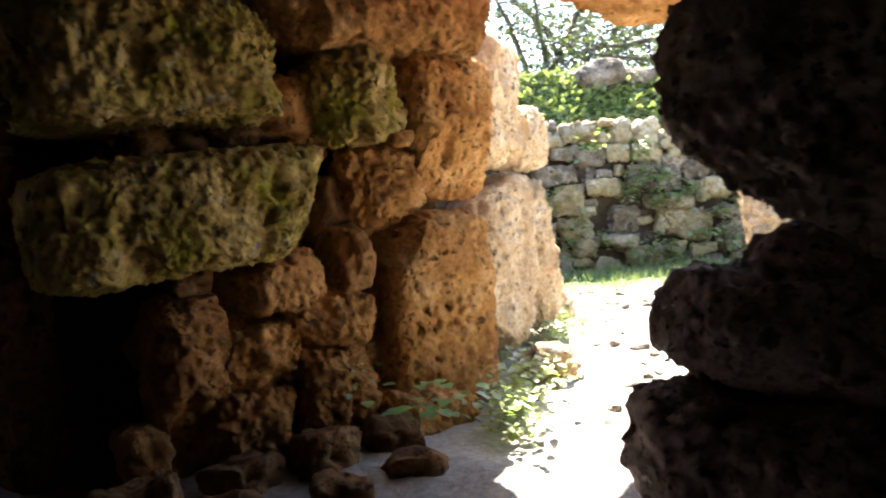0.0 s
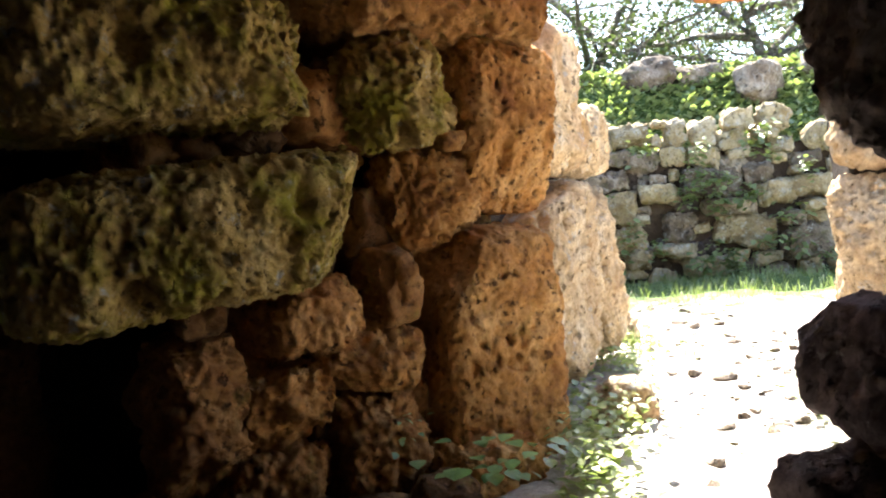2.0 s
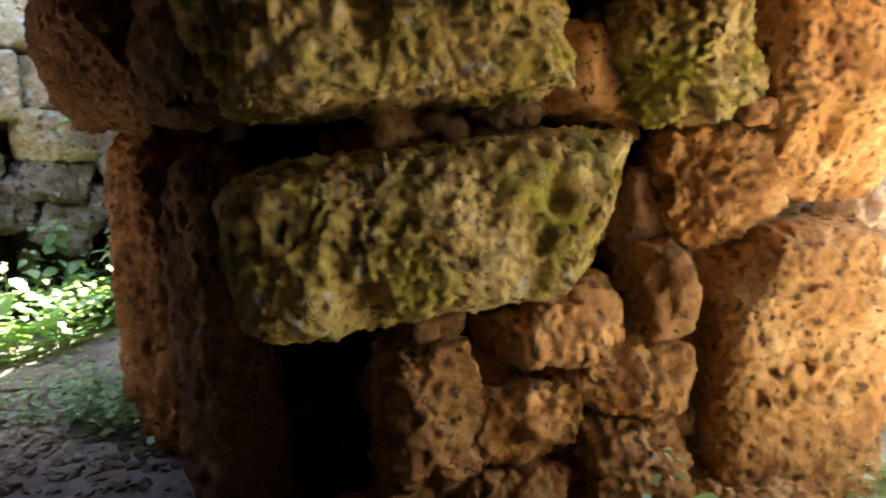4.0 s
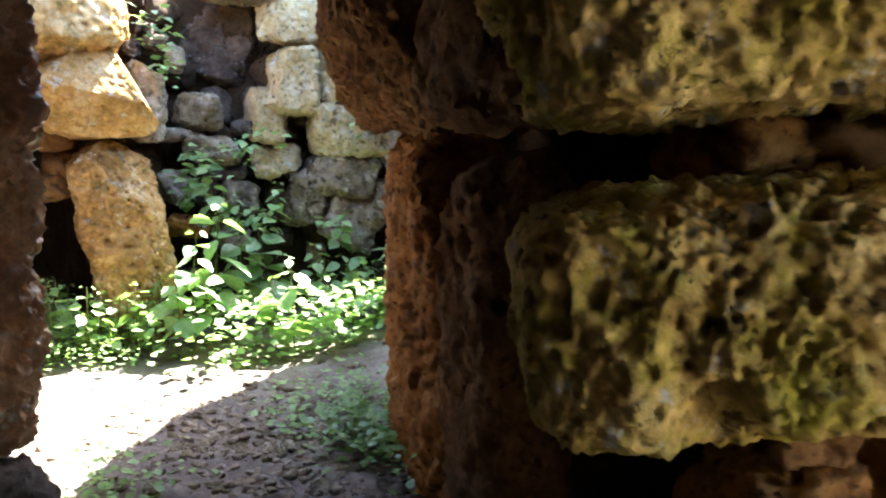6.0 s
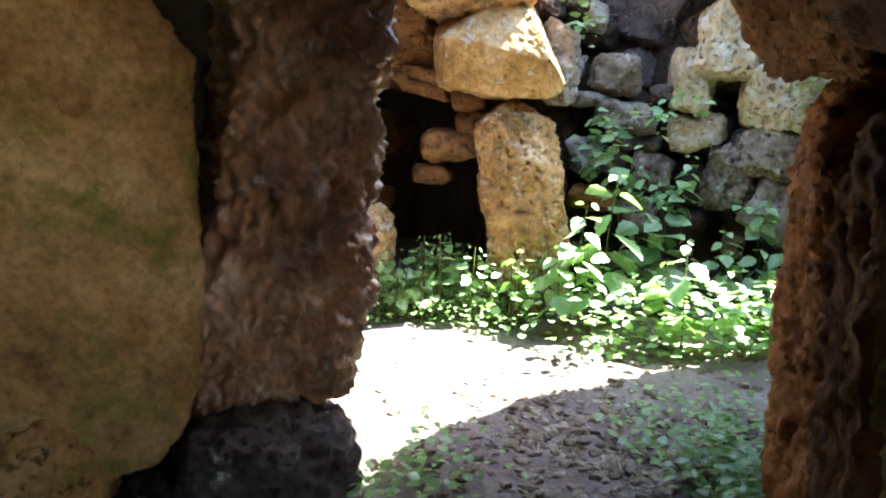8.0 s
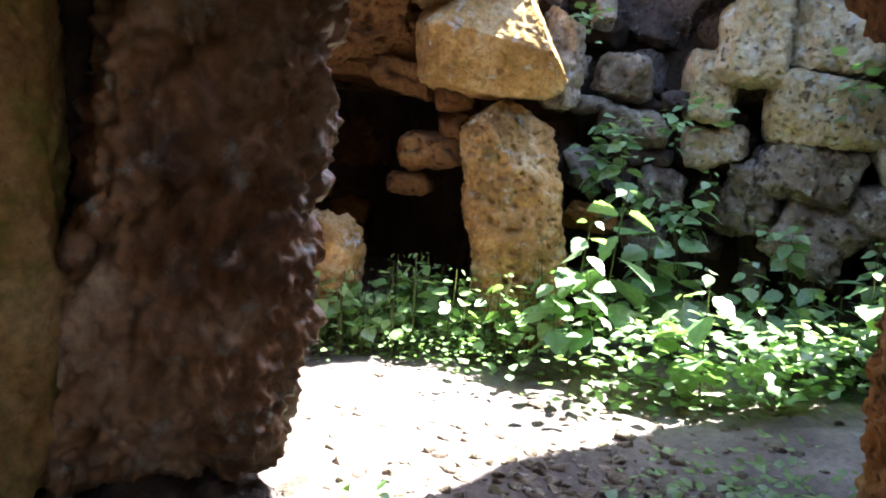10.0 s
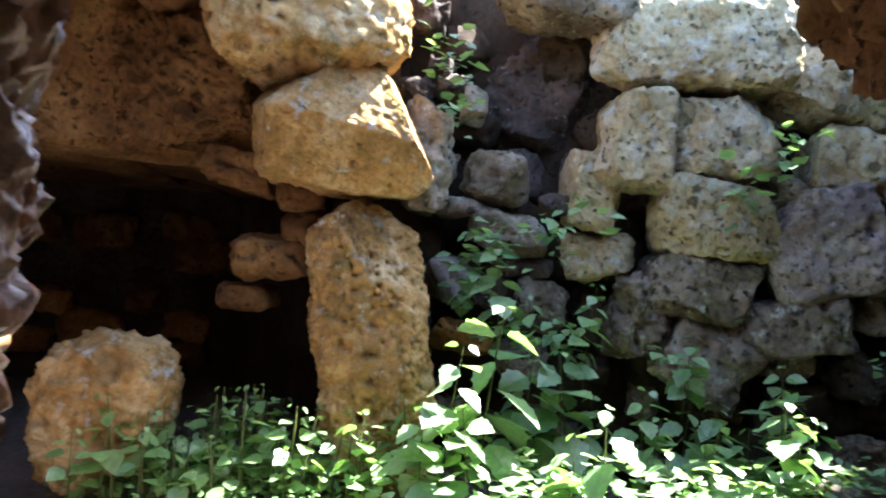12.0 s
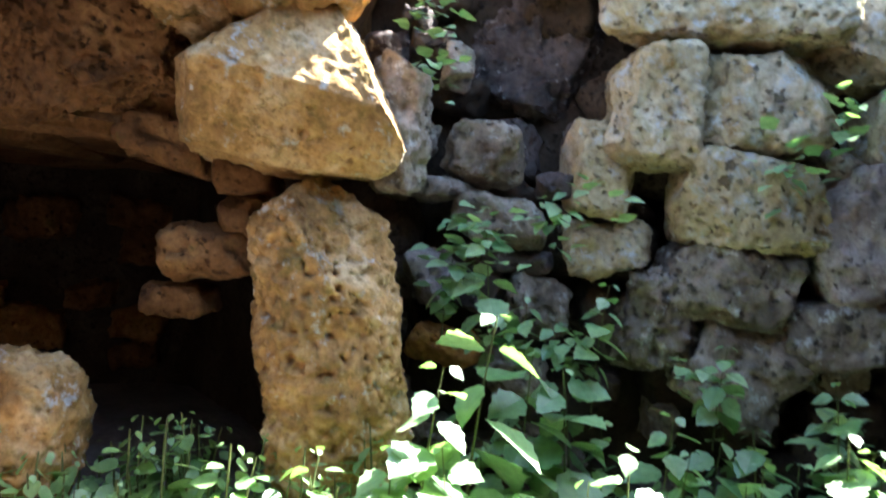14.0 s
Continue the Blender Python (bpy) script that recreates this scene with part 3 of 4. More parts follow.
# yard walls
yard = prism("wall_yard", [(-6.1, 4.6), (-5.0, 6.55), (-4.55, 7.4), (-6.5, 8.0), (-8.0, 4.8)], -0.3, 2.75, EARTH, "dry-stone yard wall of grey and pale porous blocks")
FD = Face(yard, (-5.6, 4.6), (-4.7, 6.1), 1)
yard_stones = (
    (1.01, 2.20, 0.98, 0.40, PALE, 0.14, -2), (0.80, 1.75, 0.37, 0.44, PALE, 0.12, 3), (1.22, 1.78, 0.52, 0.38, PALE, 0.11, -2), (1.22, 1.39, 0.60, 0.37, PALE, 0.08, 4),
    (0.61, 1.50, 0.27, 0.36, PALE, -0.02, 8), (1.14, 1.04, 0.50, 0.29, GREY, 0.06, 6), (1.72, 1.29, 0.50, 0.54, SLATE, 0.08, -14), (1.61, 0.89, 0.50, 0.26, GREY, 0.05, -12),
    (1.23, 0.70, 0.42, 0.37, GREY, 0.03, 24), (1.84, 1.68, 0.40, 0.30, PALE, 0.04, 10), (1.74, 2.04, 0.55, 0.34, PALE, 0.05, 6), (2.10, 1.67, 0.28, 0.36, GREY, 0.0, 0))
for i, (u, z, w, h, mat, o, lean) in enumerate(yard_stones):
    FD.stone(u, z, w * 1.04, h * 1.04, mat, out=o, tilt=lean, turn=(i * 37) % 17 - 8, seed=80 + i, res=0.011, pits=60, square=8, chips=5, rough=0.12, holes=0.9, hole=0.62, grain=0.85)
FD.stone(0.86, 0.87, 0.30, 0.46, GREY, deep=0.3, out=0.02, seed=96, taper=-0.9, res=0.011, square=4, chips=9, rough=0.2, holes=0.9, grain=1.3)
yard_small = (
    (0.13, 1.54, 0.32, 0.21, GREY, 4), (0.20, 1.27, 0.43, 0.18, GREY, 8), (0.65, 1.17, 0.34, 0.22, PALE, -6), (0.39, 0.90, 0.27, 0.23, GREY, 10), (-0.08, 1.00, 0.22, 0.20, SLATE, 0),
    (0.00, 0.71, 0.30, 0.16, RUST, 5), (-0.01, 1.90, 0.11, 0.19, GREY, 6), (1.56, 1.54, 0.19, 0.16, GREY, -10), (1.59, 0.70, 0.17, 0.14, GREY, 8), (2.08, 0.99, 0.30, 0.21, GREY, -8),
    (1.98, 0.20, 0.32, 0.38, GREY, 12), (-0.06, 1.37, 0.26, 0.09, GREY, 3), (0.44, 1.42, 0.16, 0.10, DARK, 0), (2.15, 1.32, 0.26, 0.30, DARK, 0), (0.30, 0.62, 0.25, 0.20, GREY, -9), (1.95, 0.66, 0.24, 0.20, DARK, 15))
for i, (u, z, w, h, mat, lean) in enumerate(yard_small):
    FD.stone(u, z, w * 1.05, h * 1.05, mat, out=-0.04, deep=0.3, tilt=lean, turn=(i * 23) % 21 - 10, seed=100 + i, res=0.012, pits=25, square=5, chips=9, rough=0.22, holes=0.9, hole=0.7, grain=1.2)
# the hollow in the wall: its set-back stone is coloured dark for shade
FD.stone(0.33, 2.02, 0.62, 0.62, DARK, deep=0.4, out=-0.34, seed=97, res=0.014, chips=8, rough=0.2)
# top courses out of view, set back and leaning out to shade pillar and nettles
FD.stone(0.42, 2.46, 0.72, 0.34, GREY, deep=0.5, out=0.20, seed=98, res=0.03)
yard_shade_top = prism("wall_yard_top", [(-5.95, 5.05), (-4.98, 5.93), (-4.42, 6.80), (-4.15, 7.6), (-6.5, 8.2), (-8.0, 5.2)], 2.4, 2.95, EARTH, "rubble top course of the yard wall, out of view, edged to cast shade")
# dark stone colours in these gaps stand in for the deep shade
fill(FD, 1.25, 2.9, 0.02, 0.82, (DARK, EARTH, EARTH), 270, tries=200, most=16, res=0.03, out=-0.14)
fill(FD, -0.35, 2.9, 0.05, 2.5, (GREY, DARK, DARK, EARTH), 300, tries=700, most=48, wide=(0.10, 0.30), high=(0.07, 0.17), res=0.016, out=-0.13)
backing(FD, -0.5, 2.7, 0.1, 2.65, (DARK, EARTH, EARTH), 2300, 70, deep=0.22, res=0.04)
# end of the yard: a wall added to close it and limit its sun
added_yard_end = prism("wall_yard_end", [(-4.75, 7.3), (-3.9, 7.1), (-3.8, 7.8), (-4.7, 8.2)], -0.3, 2.3, EARTH, "added rubble wall closing the small yard and limiting its sun")

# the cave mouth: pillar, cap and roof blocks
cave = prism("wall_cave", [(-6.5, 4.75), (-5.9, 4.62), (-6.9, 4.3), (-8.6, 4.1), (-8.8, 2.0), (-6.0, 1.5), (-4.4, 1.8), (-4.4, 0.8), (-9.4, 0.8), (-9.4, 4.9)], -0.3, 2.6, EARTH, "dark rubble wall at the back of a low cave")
FE = Face(cave, (-5.36, 4.05), (-5.71, 3.11), -1)
FE.stone(0.38, 2.05, 0.90, 0.42, GOLD, deep=1.0, out=0.34, seed=131, res=0.016, pits=50)
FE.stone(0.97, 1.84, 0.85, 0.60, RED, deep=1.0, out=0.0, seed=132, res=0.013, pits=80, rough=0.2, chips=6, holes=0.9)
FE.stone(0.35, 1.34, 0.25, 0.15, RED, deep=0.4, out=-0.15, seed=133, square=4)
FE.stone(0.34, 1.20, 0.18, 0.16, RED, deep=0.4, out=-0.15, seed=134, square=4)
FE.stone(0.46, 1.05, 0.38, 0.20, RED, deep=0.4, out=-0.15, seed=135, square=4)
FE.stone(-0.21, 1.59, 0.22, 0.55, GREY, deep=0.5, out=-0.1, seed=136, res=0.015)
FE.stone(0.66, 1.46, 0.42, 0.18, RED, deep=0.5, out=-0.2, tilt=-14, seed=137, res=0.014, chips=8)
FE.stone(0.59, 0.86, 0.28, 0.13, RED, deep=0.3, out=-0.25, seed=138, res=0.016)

fill(FE, -0.3, 1.9, 2.15, 2.75, (GOLD, RED), 500, tries=60, most=8, wide=(0.4, 0.7), high=(0.3, 0.4), res=0.03, out=0.0)
# unseen brow, added to keep sky light off the red block below
added_brow = prism("ceiling_brow", [(-5.1, 3.4), (-5.75, 3.85), (-8.1, 4.2), (-8.1, 0.8), (-4.9, 0.8)], 2.2, 3.0, RED, "added rock brow above the cave, out of view, keeping sky light off", "ceiling", amp=0.1)
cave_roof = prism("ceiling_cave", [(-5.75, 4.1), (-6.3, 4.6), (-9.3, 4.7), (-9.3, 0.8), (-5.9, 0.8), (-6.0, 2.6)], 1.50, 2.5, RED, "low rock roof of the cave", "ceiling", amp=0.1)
FG = Face(cave, (-8.45, 4.05), (-8.65, 2.4), -1)
fill(FG, 0.1, 1.6, 0.1, 1.4, (RUST, RED), 520, tries=80, most=10, wide=(0.25, 0.5), high=(0.15, 0.3), res=0.03, out=0.03)

pillar = thing("stone_pillar", rock_mesh("stone_pillar", (0.50, 0.44, 1.62), 141, chips=4, holes=0.55, hole=0.8, res=0.009, square=3.4, pits=60, rough=0.16, taper=0.0, skew=0.15, cuts=((-0.5, 0.1, 0.86, 0.80), (0.6, 0.1, 0.8, 0.82), (0.78, 0.1, -0.62, 0.74), (-0.6, 0.8, 0.0, 0.80))), GOLD,
               Matrix.Translation(FE.at(0.0, 0.63, 0.12)) @ Matrix.Rotation(FE.angle, 4, "Z"), "upright golden limestone pillar standing in nettles", "stone pillar")
cap = thing("capstone", rock_mesh("capstone", (0.77, 0.64, 0.60), 142, res=0.009, square=9, pits=10, rough=0.05, chips=0, holes=0.3, hole=0.6, grain=0.6,
                                  cuts=((-0.86, 0.15, 0.48, 0.52), (0.50, 0.30, 0.80, 0.52), (0.26, 0.1, -0.96, 0.78), (0.10, 0.80, -0.60, 0.66), (-0.10, 0.95, 0.28, 0.78), (0.9, 0.4, -0.2, 0.88))), GOLD,
            Matrix.Translation(FE.at(0.17, 1.67, 0.05)) @ Matrix.Rotation(FE.angle, 4, "Z"), "wedge-shaped golden capstone resting on the pillar", "boulder")
boulder = thing("boulder", rock_mesh("boulder", (0.54, 0.45, 0.66), 143, res=0.015, holes=0.3, square=3.2, pits=50), GOLD,
                Matrix.Translation(FE.at(1.04, 0.34, 0.0)) @ Matrix.Rotation(FE.angle, 4, "Z"), "pale orange boulder lying at the cave mouth", "boulder")

# ---- chamber shell ----
shell = prism("wall_chamber", [(-2.6, -1.6), (2.5, -1.6), (2.5, 0.4), (3.0, 0.4), (3.0, -2.1), (-2.6, -2.1)], -0.3, 2.2, EARTH, "dark back wall of the stone chamber")
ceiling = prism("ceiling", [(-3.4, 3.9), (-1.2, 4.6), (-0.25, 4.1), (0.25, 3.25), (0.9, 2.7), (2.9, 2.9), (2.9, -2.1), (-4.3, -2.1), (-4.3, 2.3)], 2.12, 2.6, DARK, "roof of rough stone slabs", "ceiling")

# small stones in the gaps of the large facings
fill(FA, 0.30, 2.0, 0.0, 0.95, (RED, OCHRE), 600, tries=260, most=26, wide=(0.08, 0.2), high=(0.06, 0.14), res=0.014, out=-0.10)
backing(FA, 0.35, 1.85, 0.05, 1.7, (RUST, RED), 2500, 34, deep=0.13, res=0.03)
fill(FA, 0.95, 1.65, 1.2, 1.75, (RED, OCHRE), 640, tries=160, most=8, wide=(0.07, 0.14), high=(0.06, 0.12), res=0.014, out=-0.12)

# ---- the dry-stone terrace across the court ----
terrace = prism("wall_terrace", [(-4.0, 10.25), (9.0, 10.05), (9.0, 10.9), (-4.0, 11.0)], -0.3, 1.55, EARTH, "low dry-stone terrace wall overgrown with grass", amp=0.08)
FT = Face(terrace, (-2.5, 10.08), (8.0, 9.92), 1)
fill(FT, 2.6, 8.2, 0.05, 1.25, (GREY, PALE, PALE), 700, wide=(0.30, 0.85), high=(0.18, 0.40), tries=1500, most=75, out=0.03, res=0.03)
fill(FT, 2.6, 8.2, 1.15, 1.90, (GREY, PALE, PALE), 2900, wide=(0.25, 0.65), high=(0.16, 0.34), tries=900, most=45, out=-0.02, res=0.03)
backing(FT, 2.6, 8.2, 0.1, 1.6, (DARK, GREY), 5200, 60, deep=0.06, res=0.05)
for i, (x, y, zz, w, h) in enumerate(((2.55, 11.5, 2.80, 0.75, 0.46), (3.25, 11.6, 2.74, 1.0, 0.36), (3.95, 11.2, 2.55, 0.75, 0.62), (1.7, 11.9, 2.78, 0.5, 0.25), (4.9, 11.6, 2.72, 0.9, 0.4))):
    thing("boulder", rock_mesh("boulder", (w, 0.5, h), 760 + i, res=0.045, square=3.2, chips=8), GREY, pose(x, y, zz - 0.1, 0, 0, 20 * i), "pale limestone boulder half sunk in the grassy bank", "boulder", "boulders on the bank")

# ---- plants ----
LEAF_BIG = mesh_from("leaf", *leaf_template(9, 0.42, 0.10), smooth=False)
LEAF_ROUND = mesh_from("leaf", *leaf_template(6, 0.42, 0.0, 0.12, 0.08))
SMALL = leaf_template(3, 0.40, 0.0)
for me, mat in ((LEAF_BIG, NETTLE), (LEAF_ROUND, HERB)):
    me.materials.append(mat)


def turned(x, y, z, heading, rise, size, roll=0.0):
    """A leaf set at a place: its heading about z, how far it rises, its length."""
    return Matrix.Translation((x, y, z)) @ Matrix.Rotation(heading, 4, "Z") @ Matrix.Rotation(-rise, 4, "Y") @ Matrix.Rotation(roll, 4, "X") @ Matrix.Scale(size, 4)


def herb(name, height, pairs, leaf, leaf_mat, leaf_len, seed, label, category, group, spread=1.0, bare=0.25):
    """An upright herb: a thin stem with leaf pairs set crosswise, the largest below the top."""
    r = random.Random(seed)
    root = thing(name, None, None, Matrix(), label, category, group)
    lean = (r.uniform(-0.10, 0.10) * height, r.uniform(-0.10, 0.10) * height)
    way = [(lean[0] * t * t, lean[1] * t * t, height * t) for t in (0.0, 0.25, 0.5, 0.75, 1.0)]
    part("stem", mesh_from("stem", *tube(way, [0.0045, 0.004, 0.0035, 0.003, 0.002])), STEM, root)
    for k in range(pairs):
        t = bare + (1 - bare) * (k + 1) / pairs
        x, y, z = lean[0] * t * t, lean[1] * t * t, height * t
        size = leaf_len * (0.55 + 0.75 * math.sin(math.pi * min(1.0, 0.15 + 0.8 * t)))
        if k == pairs - 1:
            size *= 0.55
        base = k * math.pi / 2 + r.uniform(-0.3, 0.3)
        for s in (0, math.pi):
            h = base + s + r.uniform(-0.25, 0.25)
            reach = 0.02 * spread
            part("leaf", leaf, leaf_mat, root, turned(x + reach * math.cos(h), y + reach * math.sin(h), z, h, r.uniform(-0.85, 0.20), size * r.uniform(0.75, 1.2), r.uniform(-0.7, 0.7)))
    return root


def scatter(base_things, spots, seed):
    """Copies of a few grown plants at the spots (x, y, size)."""
    r = random.Random(seed)
    for k, (x, y, s) in enumerate(spots):
        z = float(ground_height(np.array([x]), np.array([y]))[0])
        m = Matrix.Translation((x, y, z - 0.01)) @ Matrix.Rotation(r.uniform(0, 6.28), 4, "Z")
        src = base_things[k % len(base_things)]
        if k < len(base_things):
            src.matrix_world = m @ Matrix.Scale(s, 4)
        else:
            ob = copy_thing(src, m)
            ob.scale = (s, s, s)


r = random.Random(21)
nettles = [herb("nettle", h, p, LEAF_BIG, NETTLE, 0.14, 800 + i, "tall green nettle with toothed leaves growing by the pillar", "nettle", "nettles in the yard") for i, (h, p) in enumerate(((0.62, 6), (0.72, 6), (0.55, 5), (0.80, 7)))]
spots = [(-4.86, 4.10, 0.85), (-5.02, 4.44, 1.25), (-4.48, 4.66, 1.15), (-4.92, 4.22, 0.95), (-4.40, 4.90, 0.75), (-4.80, 4.28, 0.75), (-4.62, 4.62, 0.9)]
spots += [(r.uniform(-5.25, -4.45), 0.0, r.uniform(0.65, 1.1)) for _ in range(15)]
spots = [(x, y if y else 4.55 + (x + 5.25) * 1.2 + r.uniform(-0.05, 0.35), s) for x, y, s in spots]
spots += [(-4.62, 5.35, 0.9), (-4.42, 5.55, 0.7), (-4.75, 5.5, 0.9)]
scatter(nettles, spots, 3)
for k, (u, z, o, size) in enumerate(((0.02, 0.78, 0.14, 0.62), (0.20, 0.70, 0.18, 0.70), (0.34, 0.66, 0.16, 0.55), (0.60, 0.55, 0.20, 0.60), (1.05, 0.45, 0.20, 0.62), (1.50, 0.30, 0.22, 0.60))):
    ob = copy_thing(nettles[k % 4], Matrix.Translation(FD.at(u, z, -o)) @ Matrix.Rotation(1.3 * k, 4, "Z"))
    ob.scale = (size, size, size)
herbs = [herb("leafy_herb", h, p, LEAF_ROUND, HERB, 0.062, 830 + i, "low green herb with rounded leaves at the cave mouth", "herb", "herbs at the cave mouth", bare=0.35) for i, (h, p) in enumerate(((0.30, 4), (0.38, 5), (0.26, 4), (0.34, 4)))]
spots = []
for k in range(110):
    f = r.random()
    spots.append((-5.20 - 0.45 * f + r.uniform(-0.28, 0.18), 4.15 - 1.15 * f + r.uniform(-0.12, 0.12), r.uniform(0.9, 1.4)))
scatter(herbs, spots, 4)


def carpet(name, label, mat, template, spots, size, rise, seed, category, high=0.0):
    """Uncountable low leaves over the ground."""
    r = random.Random(seed)
    xs, ys = np.array([s[0] for s in spots]), np.array([s[1] for s in spots])
    zs = ground_height(xs, ys)
    ms = []
    for x, y, z in zip(xs, ys, zs):
        ms.append(turned(x, y, z + r.uniform(0.0, high) + 0.004, r.uniform(0, 6.28), r.uniform(*rise), r.uniform(*size), r.uniform(-0.4, 0.4)))
    return thing(name, mesh_from(name, *many(template, ms)), mat, Matrix(), label, category, kind="stuff")


BLADE = (np.array([(0, -0.03, 0), (0, 0.03, 0), (0.45, 0.025, 0.10), (0.45, -0.025, 0.10), (0.97, 0.006, -0.02), (0.97, -0.006, -0.02)]), np.array([(0, 1, 2, 3), (3, 2, 4, 5)]))


def patch(r, cx, cy, rx, ry, n, clump=0.0):
    out = []
    while len(out) < n:
        a, b = r.gauss(cx, rx), r.gauss(cy, ry)
        for _ in range(1 + int(clump * 8)):
            out.append((a + r.gauss(0, 0.05), b + r.gauss(0, 0.05)))
    return out


r = random.Random(33)
spots = []
for f in range(26):
    t = f / 25
    spots += patch(r, -5.16 - 0.55 * t, 4.0 - 0.98 * t, 0.15, 0.10, 75, 0.4)
carpet("ground_cover", "low leafy ground cover along the yard", HERB, SMALL, spots, (0.018, 0.04), (-0.1, 0.8), 7, "ground cover", 0.16)
spots = patch(r, -4.75, 4.4, 0.22, 0.25, 380, 0.4) + patch(r, -4.45, 5.1, 0.15, 0.3, 500, 0.4) + patch(r, -4.35, 5.65, 0.12, 0.25, 450, 0.4)
carpet("undergrowth", "dark undergrowth below the nettles", NETTLE, SMALL, spots, (0.04, 0.08), (-0.1, 0.7), 8, "undergrowth", 0.35)
spots = patch(r, -2.95, 3.9, 0.22, 0.10, 800, 0.4) + patch(r, -3.35, 4.15, 0.2, 0.2, 300, 0.4) + patch(r, -3.35, 2.95, 0.10, 0.10, 160, 0.4) + patch(r, -3.18, 2.72, 0.04, 0.08, 60, 0.4)
carpet("weeds", "small green weeds at the foot of the jambs", HERB, SMALL, spots, (0.02, 0.055), (-0.1, 0.8), 9, "weeds", 0.16)
spots = patch(r, 0.22, 3.75, 0.06, 0.25, 420, 0.5) + patch(r, 0.42, 4.5, 0.1, 0.3, 500, 0.5) + patch(r, 0.75, 5.6, 0.1, 0.3, 300, 0.5) + patch(r, 1.5, 3.9, 0.15, 0.3, 300, 0.5)
carpet("wayside_weeds", "sunlit weeds along the entrance", GRASS, SMALL, spots, (0.025, 0.06), (0.0, 0.9), 10, "weeds", 0.16)
spots = patch(r, 0.95, 6.2, 0.2, 0.3, 300, 0.6)
spots += [(r.uniform(-0.5, 6.0), r.uniform(9.2, 10.0)) for _ in range(2600)] + patch(r, 2.6, 8.6, 1.6, 0.6, 1200, 0.6)
carpet("grass", "fresh green grass tufts", GRASS, BLADE, spots, (0.06, 0.16), (0.6, 1.4), 11, "grass")
spots = [(r.uniform(0.0, 7.5), r.uniform(10.2, 12.0)) for _ in range(12000)]
carpet("bank_grass", "grass and weeds on the bank above the terrace", GRASS, SMALL, spots, (0.05, 0.13), (0.1, 1.3), 12, "grass", 0.14)


LEAF_FERN = mesh_from("leaf", *SMALL)
LEAF_FERN.materials.append(NETTLE)


def tuft_leaves(face, n, r, size):
    ms = []
    for _ in range(n):
        h = math.atan2(-face.back.y, -face.back.x) + r.uniform(-1.3, 1.3)
        d = r.uniform(0.0, 0.14)
        ms.append(turned(d * math.cos(h), d * math.sin(h), r.gauss(0, 0.07), h, r.uniform(-0.6, 0.6), size * r.uniform(0.6, 1.4), r.uniform(-0.5, 0.5)))
    return ms


def wall_tuft(face, u, z, n, seed, size=0.05, out=0.14):
    """A tuft of leaves hanging out of a joint."""
    root = thing("wall_fern", None, None, Matrix.Translation(face.at(u, z, -out + 0.05)), "green ferny tuft rooted in a wall joint", "fern", "tufts in the walls")
    for m in tuft_leaves(face, n, random.Random(seed), size):
        part("leaf", LEAF_FERN, NETTLE, root, m)


for i, (u, z, n) in enumerate(((0.12, 1.18, 30), (0.05, 1.05, 34), (0.42, 1.25, 22), (0.55, 1.38, 14), (-0.12, 2.05, 34), (-0.1, 1.85, 26), (1.30, 1.52, 22), (1.48, 1.72, 26), (2.0, 0.78, 18), (0.5, 0.75, 34), (0.25, 0.8, 34), (1.0, 0.72, 16), (1.5, 0.5, 24))):
    wall_tuft(FD, u, z, n, 900 + i, 0.07)
wall_tuft(FA, 1.13, 0.30, 10, 920, 0.035, 0.06)
r = random.Random(44)
ms = []
for i in range(55):
    at = FT.at(r.uniform(3.0, 8.0), r.uniform(0.15, 1.75), -0.07)
    ms += [Matrix.Translation(at) @ m for m in tuft_leaves(FT, 26, r, 0.08)]
thing("wall_weeds", mesh_from("wall_weeds", *many(SMALL, ms)), GRASS, Matrix(), "weeds growing out of the terrace wall joints", "weeds", kind="stuff")

# round-leaved pennywort at the foot of the jamb
penny = thing("pennywort", None, None, pose(-0.20, 3.44, 0.12), "round-leaved pennywort at the foot of the jamb", "pennywort")
r = random.Random(50)
for k in range(22):
    x, y = r.gauss(0, 0.13), r.gauss(0, 0.05)
    h, zz = r.uniform(-2.4, -0.4), r.uniform(0.02, 0.17)
    part("leaf", LEAF_ROUND, HERB, penny, turned(x, y, zz, h, r.uniform(-0.3, 0.5), r.uniform(0.05, 0.08)))

# ---- rubble and litter on the ground ----
PEBBLE = rock_mesh("pebble", (1.0, 0.75, 0.45), 990, res=0.22, square=4, rough=0.25, chips=10, pits=0, holes=0, grain=0)
pv = np.array([v.co for v in PEBBLE.vertices])
pf = np.array([list(q.vertices) for q in PEBBLE.polygons])


def rubble(name, label, mat, spots, size, seed):
    r = random.Random(seed)
    xs, ys = np.array([s[0] for s in spots]), np.array([s[1] for s in spots])
    zs = ground_height(xs, ys)
    ms = [Matrix.Translation((x, y, z)) @ Euler((r.uniform(-0.4, 0.4), r.uniform(-0.4, 0.4), r.uniform(0, 6.28))).to_matrix().to_4x4() @ Matrix.Diagonal((r.uniform(0.7, 1.4), 1, r.uniform(0.6, 1.1), 1)) @ Matrix.Scale(r.uniform(*size) * r.uniform(0.5, 1), 4) for x, y, z in zip(xs, ys, zs)]
    return thing(name, mesh_from(name, *many((pv, pf), ms), smooth=False), mat, Matrix(), label, "rubble", kind="stuff")


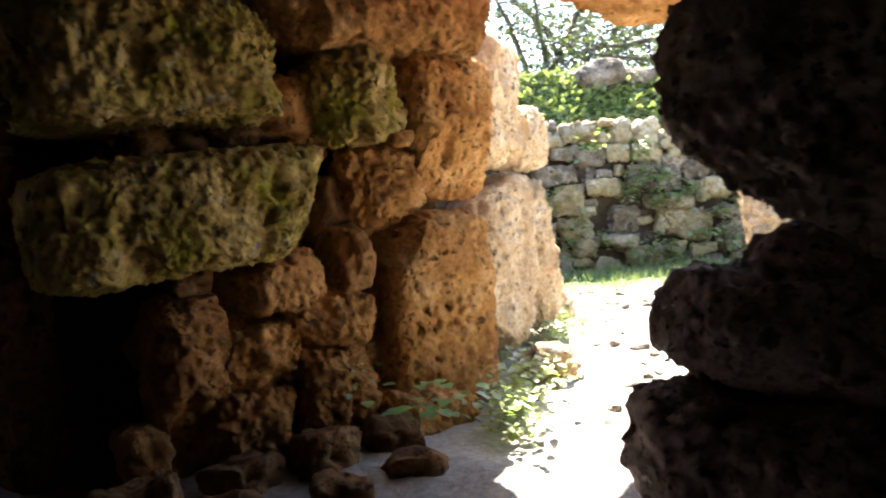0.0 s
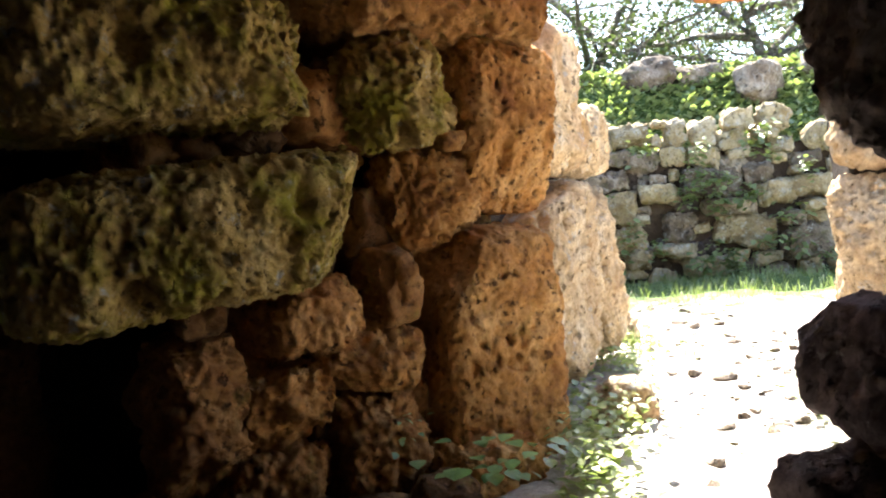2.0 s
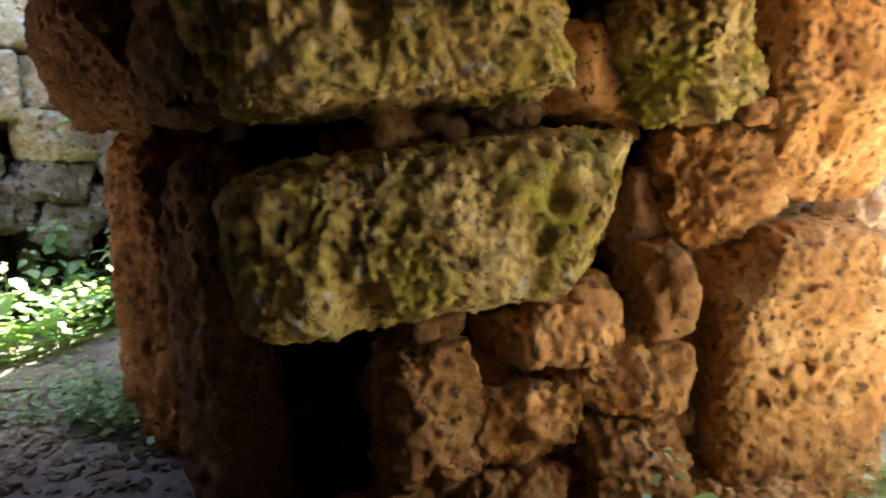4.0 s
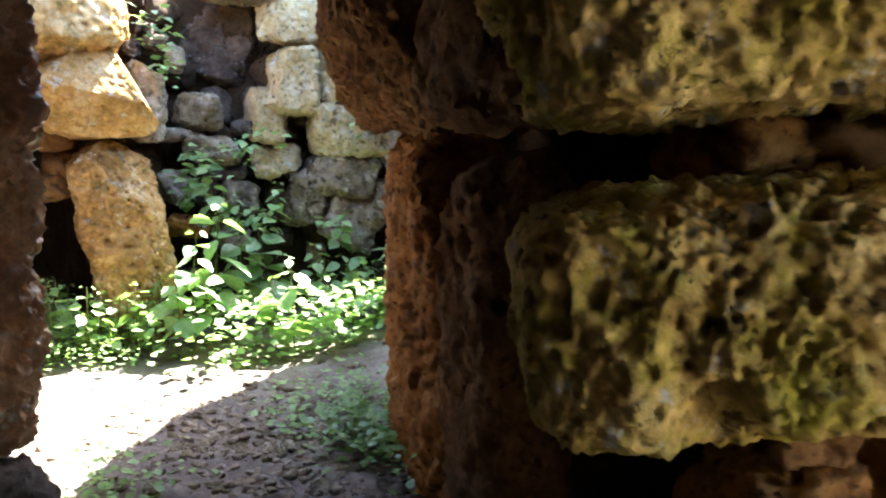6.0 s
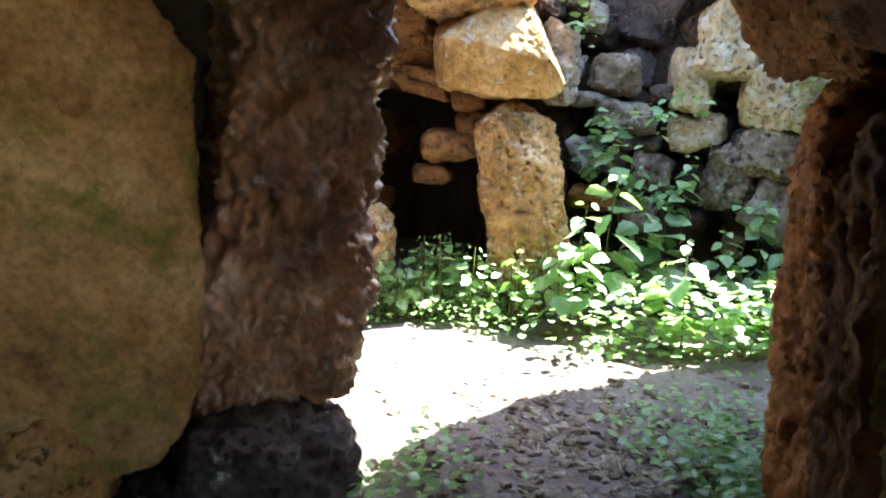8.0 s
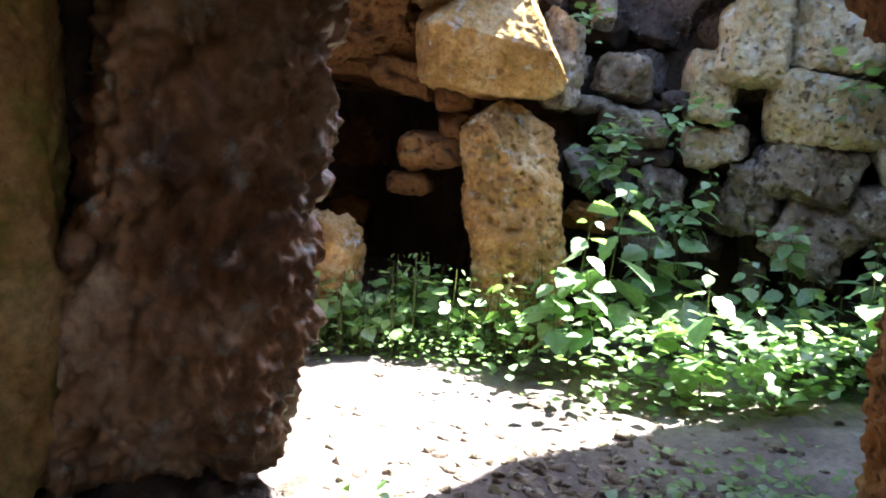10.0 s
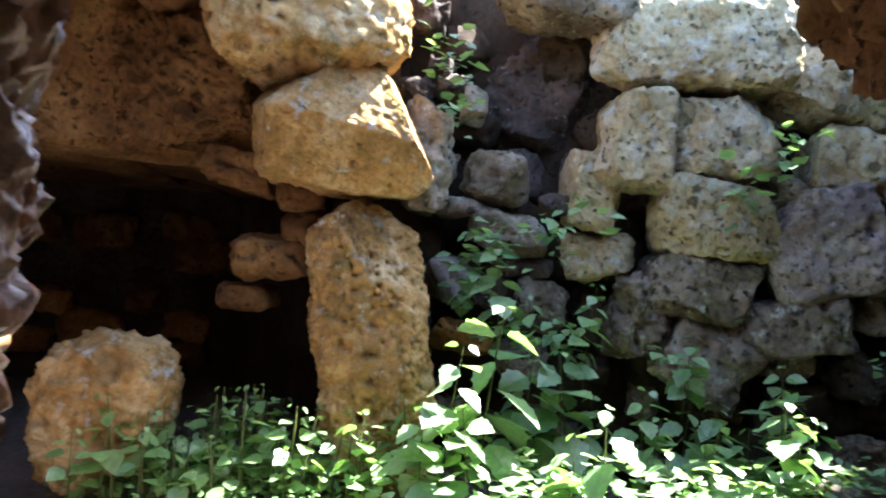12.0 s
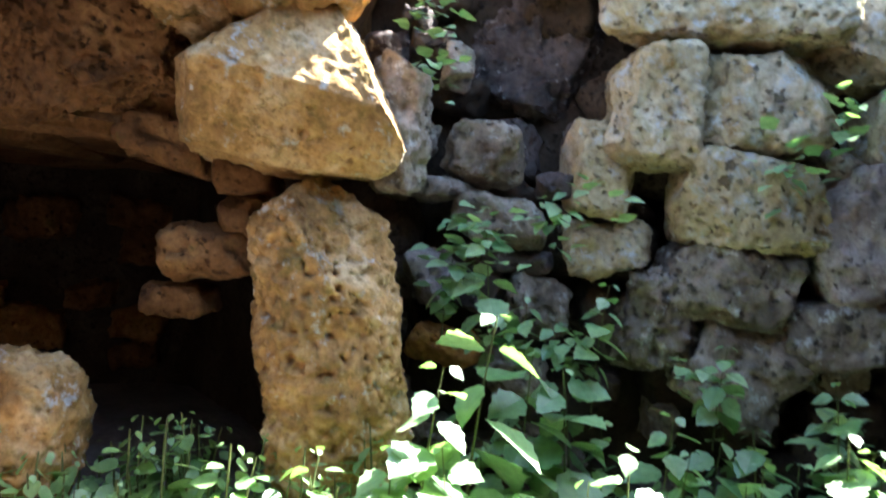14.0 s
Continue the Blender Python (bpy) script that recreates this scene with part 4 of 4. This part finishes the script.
r = random.Random(60)
spots = patch(r, -3.4, 3.7, 0.4, 0.35, 800) + patch(r, -2.7, 3.4, 0.4, 0.3, 300) + patch(r, -4.2, 4.2, 0.4, 0.5, 160) + patch(r, -4.0, 3.0, 0.5, 0.25, 80)
rubble("rubble", "crumbly grey limestone rubble on the passage floor", GREY, spots, (0.015, 0.095), 61)
# darker grey stands in for the shaded sides of lumps on the path
spots = [(r.uniform(0.3, 2.3), r.uniform(3.2, 8.6)) for _ in range(230)] + patch(r, 1.7, 5.2, 0.3, 0.5, 40)
rubble("gravel", "flat stones bedded in the sunlit path, coloured darker as if shaded", GREY, spots, (0.03, 0.13), 62)
for i, (x, y, s) in enumerate(((0.52, 4.5, 0.32), (1.7, 3.75, 0.3), (0.95, 6.6, 0.35))):
    thing("boulder", rock_mesh("boulder", (s, s * 0.8, s * 0.75), 970 + i, res=0.02, square=3), PALE_TAN, pose(x, y, s * 0.25, 0, 0, 40 * i), "ochre boulder among weeds by the entrance", "boulder", "boulders by the entrance")

# these boulders are coloured dark in place of the corner's deep shade
for i, (x, y, s) in enumerate(((-4.32, 5.75, 0.42), (-4.55, 5.75, 0.36), (-4.15, 6.2, 0.5))):
    thing("boulder", rock_mesh("boulder", (s, s * 0.8, s * 0.8), 980 + i, res=0.025, square=4, chips=7), DARK, pose(x, y, s * 0.28, 0, 0, 50 * i), "boulder at the foot of the yard wall, coloured dark for shade", "boulder", "boulders in the yard")

# ---- trees beyond the bank ----
def tree(x, y, z, height, seed, lean, crown_n):
    """A gnarled evergreen: a trunk, long arching limbs with twigs, and a thin uneven crown."""
    r = random.Random(seed)
    root = thing("tree", None, None, pose(x, y, z), "gnarled grey-barked evergreen tree with a thin crown", "tree", "trees beyond the bank")

    def limb(start, way, length, radius, n=7):
        pts, p, d = [], Vector(start), Vector(way).normalized()
        for k in range(n):
            pts.append(tuple(p))
            d = (d + Vector((r.gauss(0, 0.22), r.gauss(0, 0.22), r.gauss(0.02, 0.16)))).normalized()
            p = p + d * length / n
        return pts, [radius * (1 - 0.85 * k / (n - 1)) for k in range(n)]

    trunk = limb((0, 0, -0.3), (lean, 0, 1), height * 0.5, 0.17)
    part("trunk", mesh_from("trunk", *tube(*trunk, sides=9)), BARK, root)
    ends = []
    for k in range(9):
        at = trunk[0][2 + k % 5]
        a = r.uniform(0, 6.28)
        b = limb(at, (math.cos(a), math.sin(a) * 0.7, r.uniform(0.15, 0.8)), height * r.uniform(0.45, 0.7), 0.075)
        lm = part("limb", mesh_from("limb", *tube(*b)), BARK, root)
        v, f = [], []
        for j in range(12):
            q = b[0][1 + j % 6]
            t = limb(q, (r.gauss(0, 1), r.gauss(0, 1), r.gauss(0.1, 0.6)), r.uniform(0.8, 1.7), 0.018, 5)
            tv, tf = tube(*t, sides=4)
            f += [tuple(i + len(v) for i in q4) for q4 in tf]
            v += tv
            ends += t[0][1:]
        tagged(part("twig_spray", mesh_from("twig_spray", v, f), BARK, lm), kind="stuff")
    ms = []
    for _ in range(crown_n):
        e = r.choice(ends)
        ms.append(turned(e[0] + r.gauss(0, 0.16), e[1] + r.gauss(0, 0.16), e[2] + r.gauss(0, 0.13), r.uniform(0, 6.28), r.uniform(-0.8, 0.8), r.uniform(0.05, 0.11), r.uniform(-1, 1)))
    part("crown", mesh_from("crown", *many(SMALL, ms)), OLIVE, root)


tree(5.2, 13.6, 2.3, 5.5, 1, -0.25, 3500)
tree(1.4, 15.5, 2.3, 6.0, 2, 0.2, 4500)
tree(3.3, 18.5, 2.4, 7.0, 3, 0.0, 6500)
tree(7.8, 17.5, 2.4, 6.5, 4, -0.2, 5000)
tree(-1.8, 18.0, 2.4, 7.0, 5, 0.1, 5000)
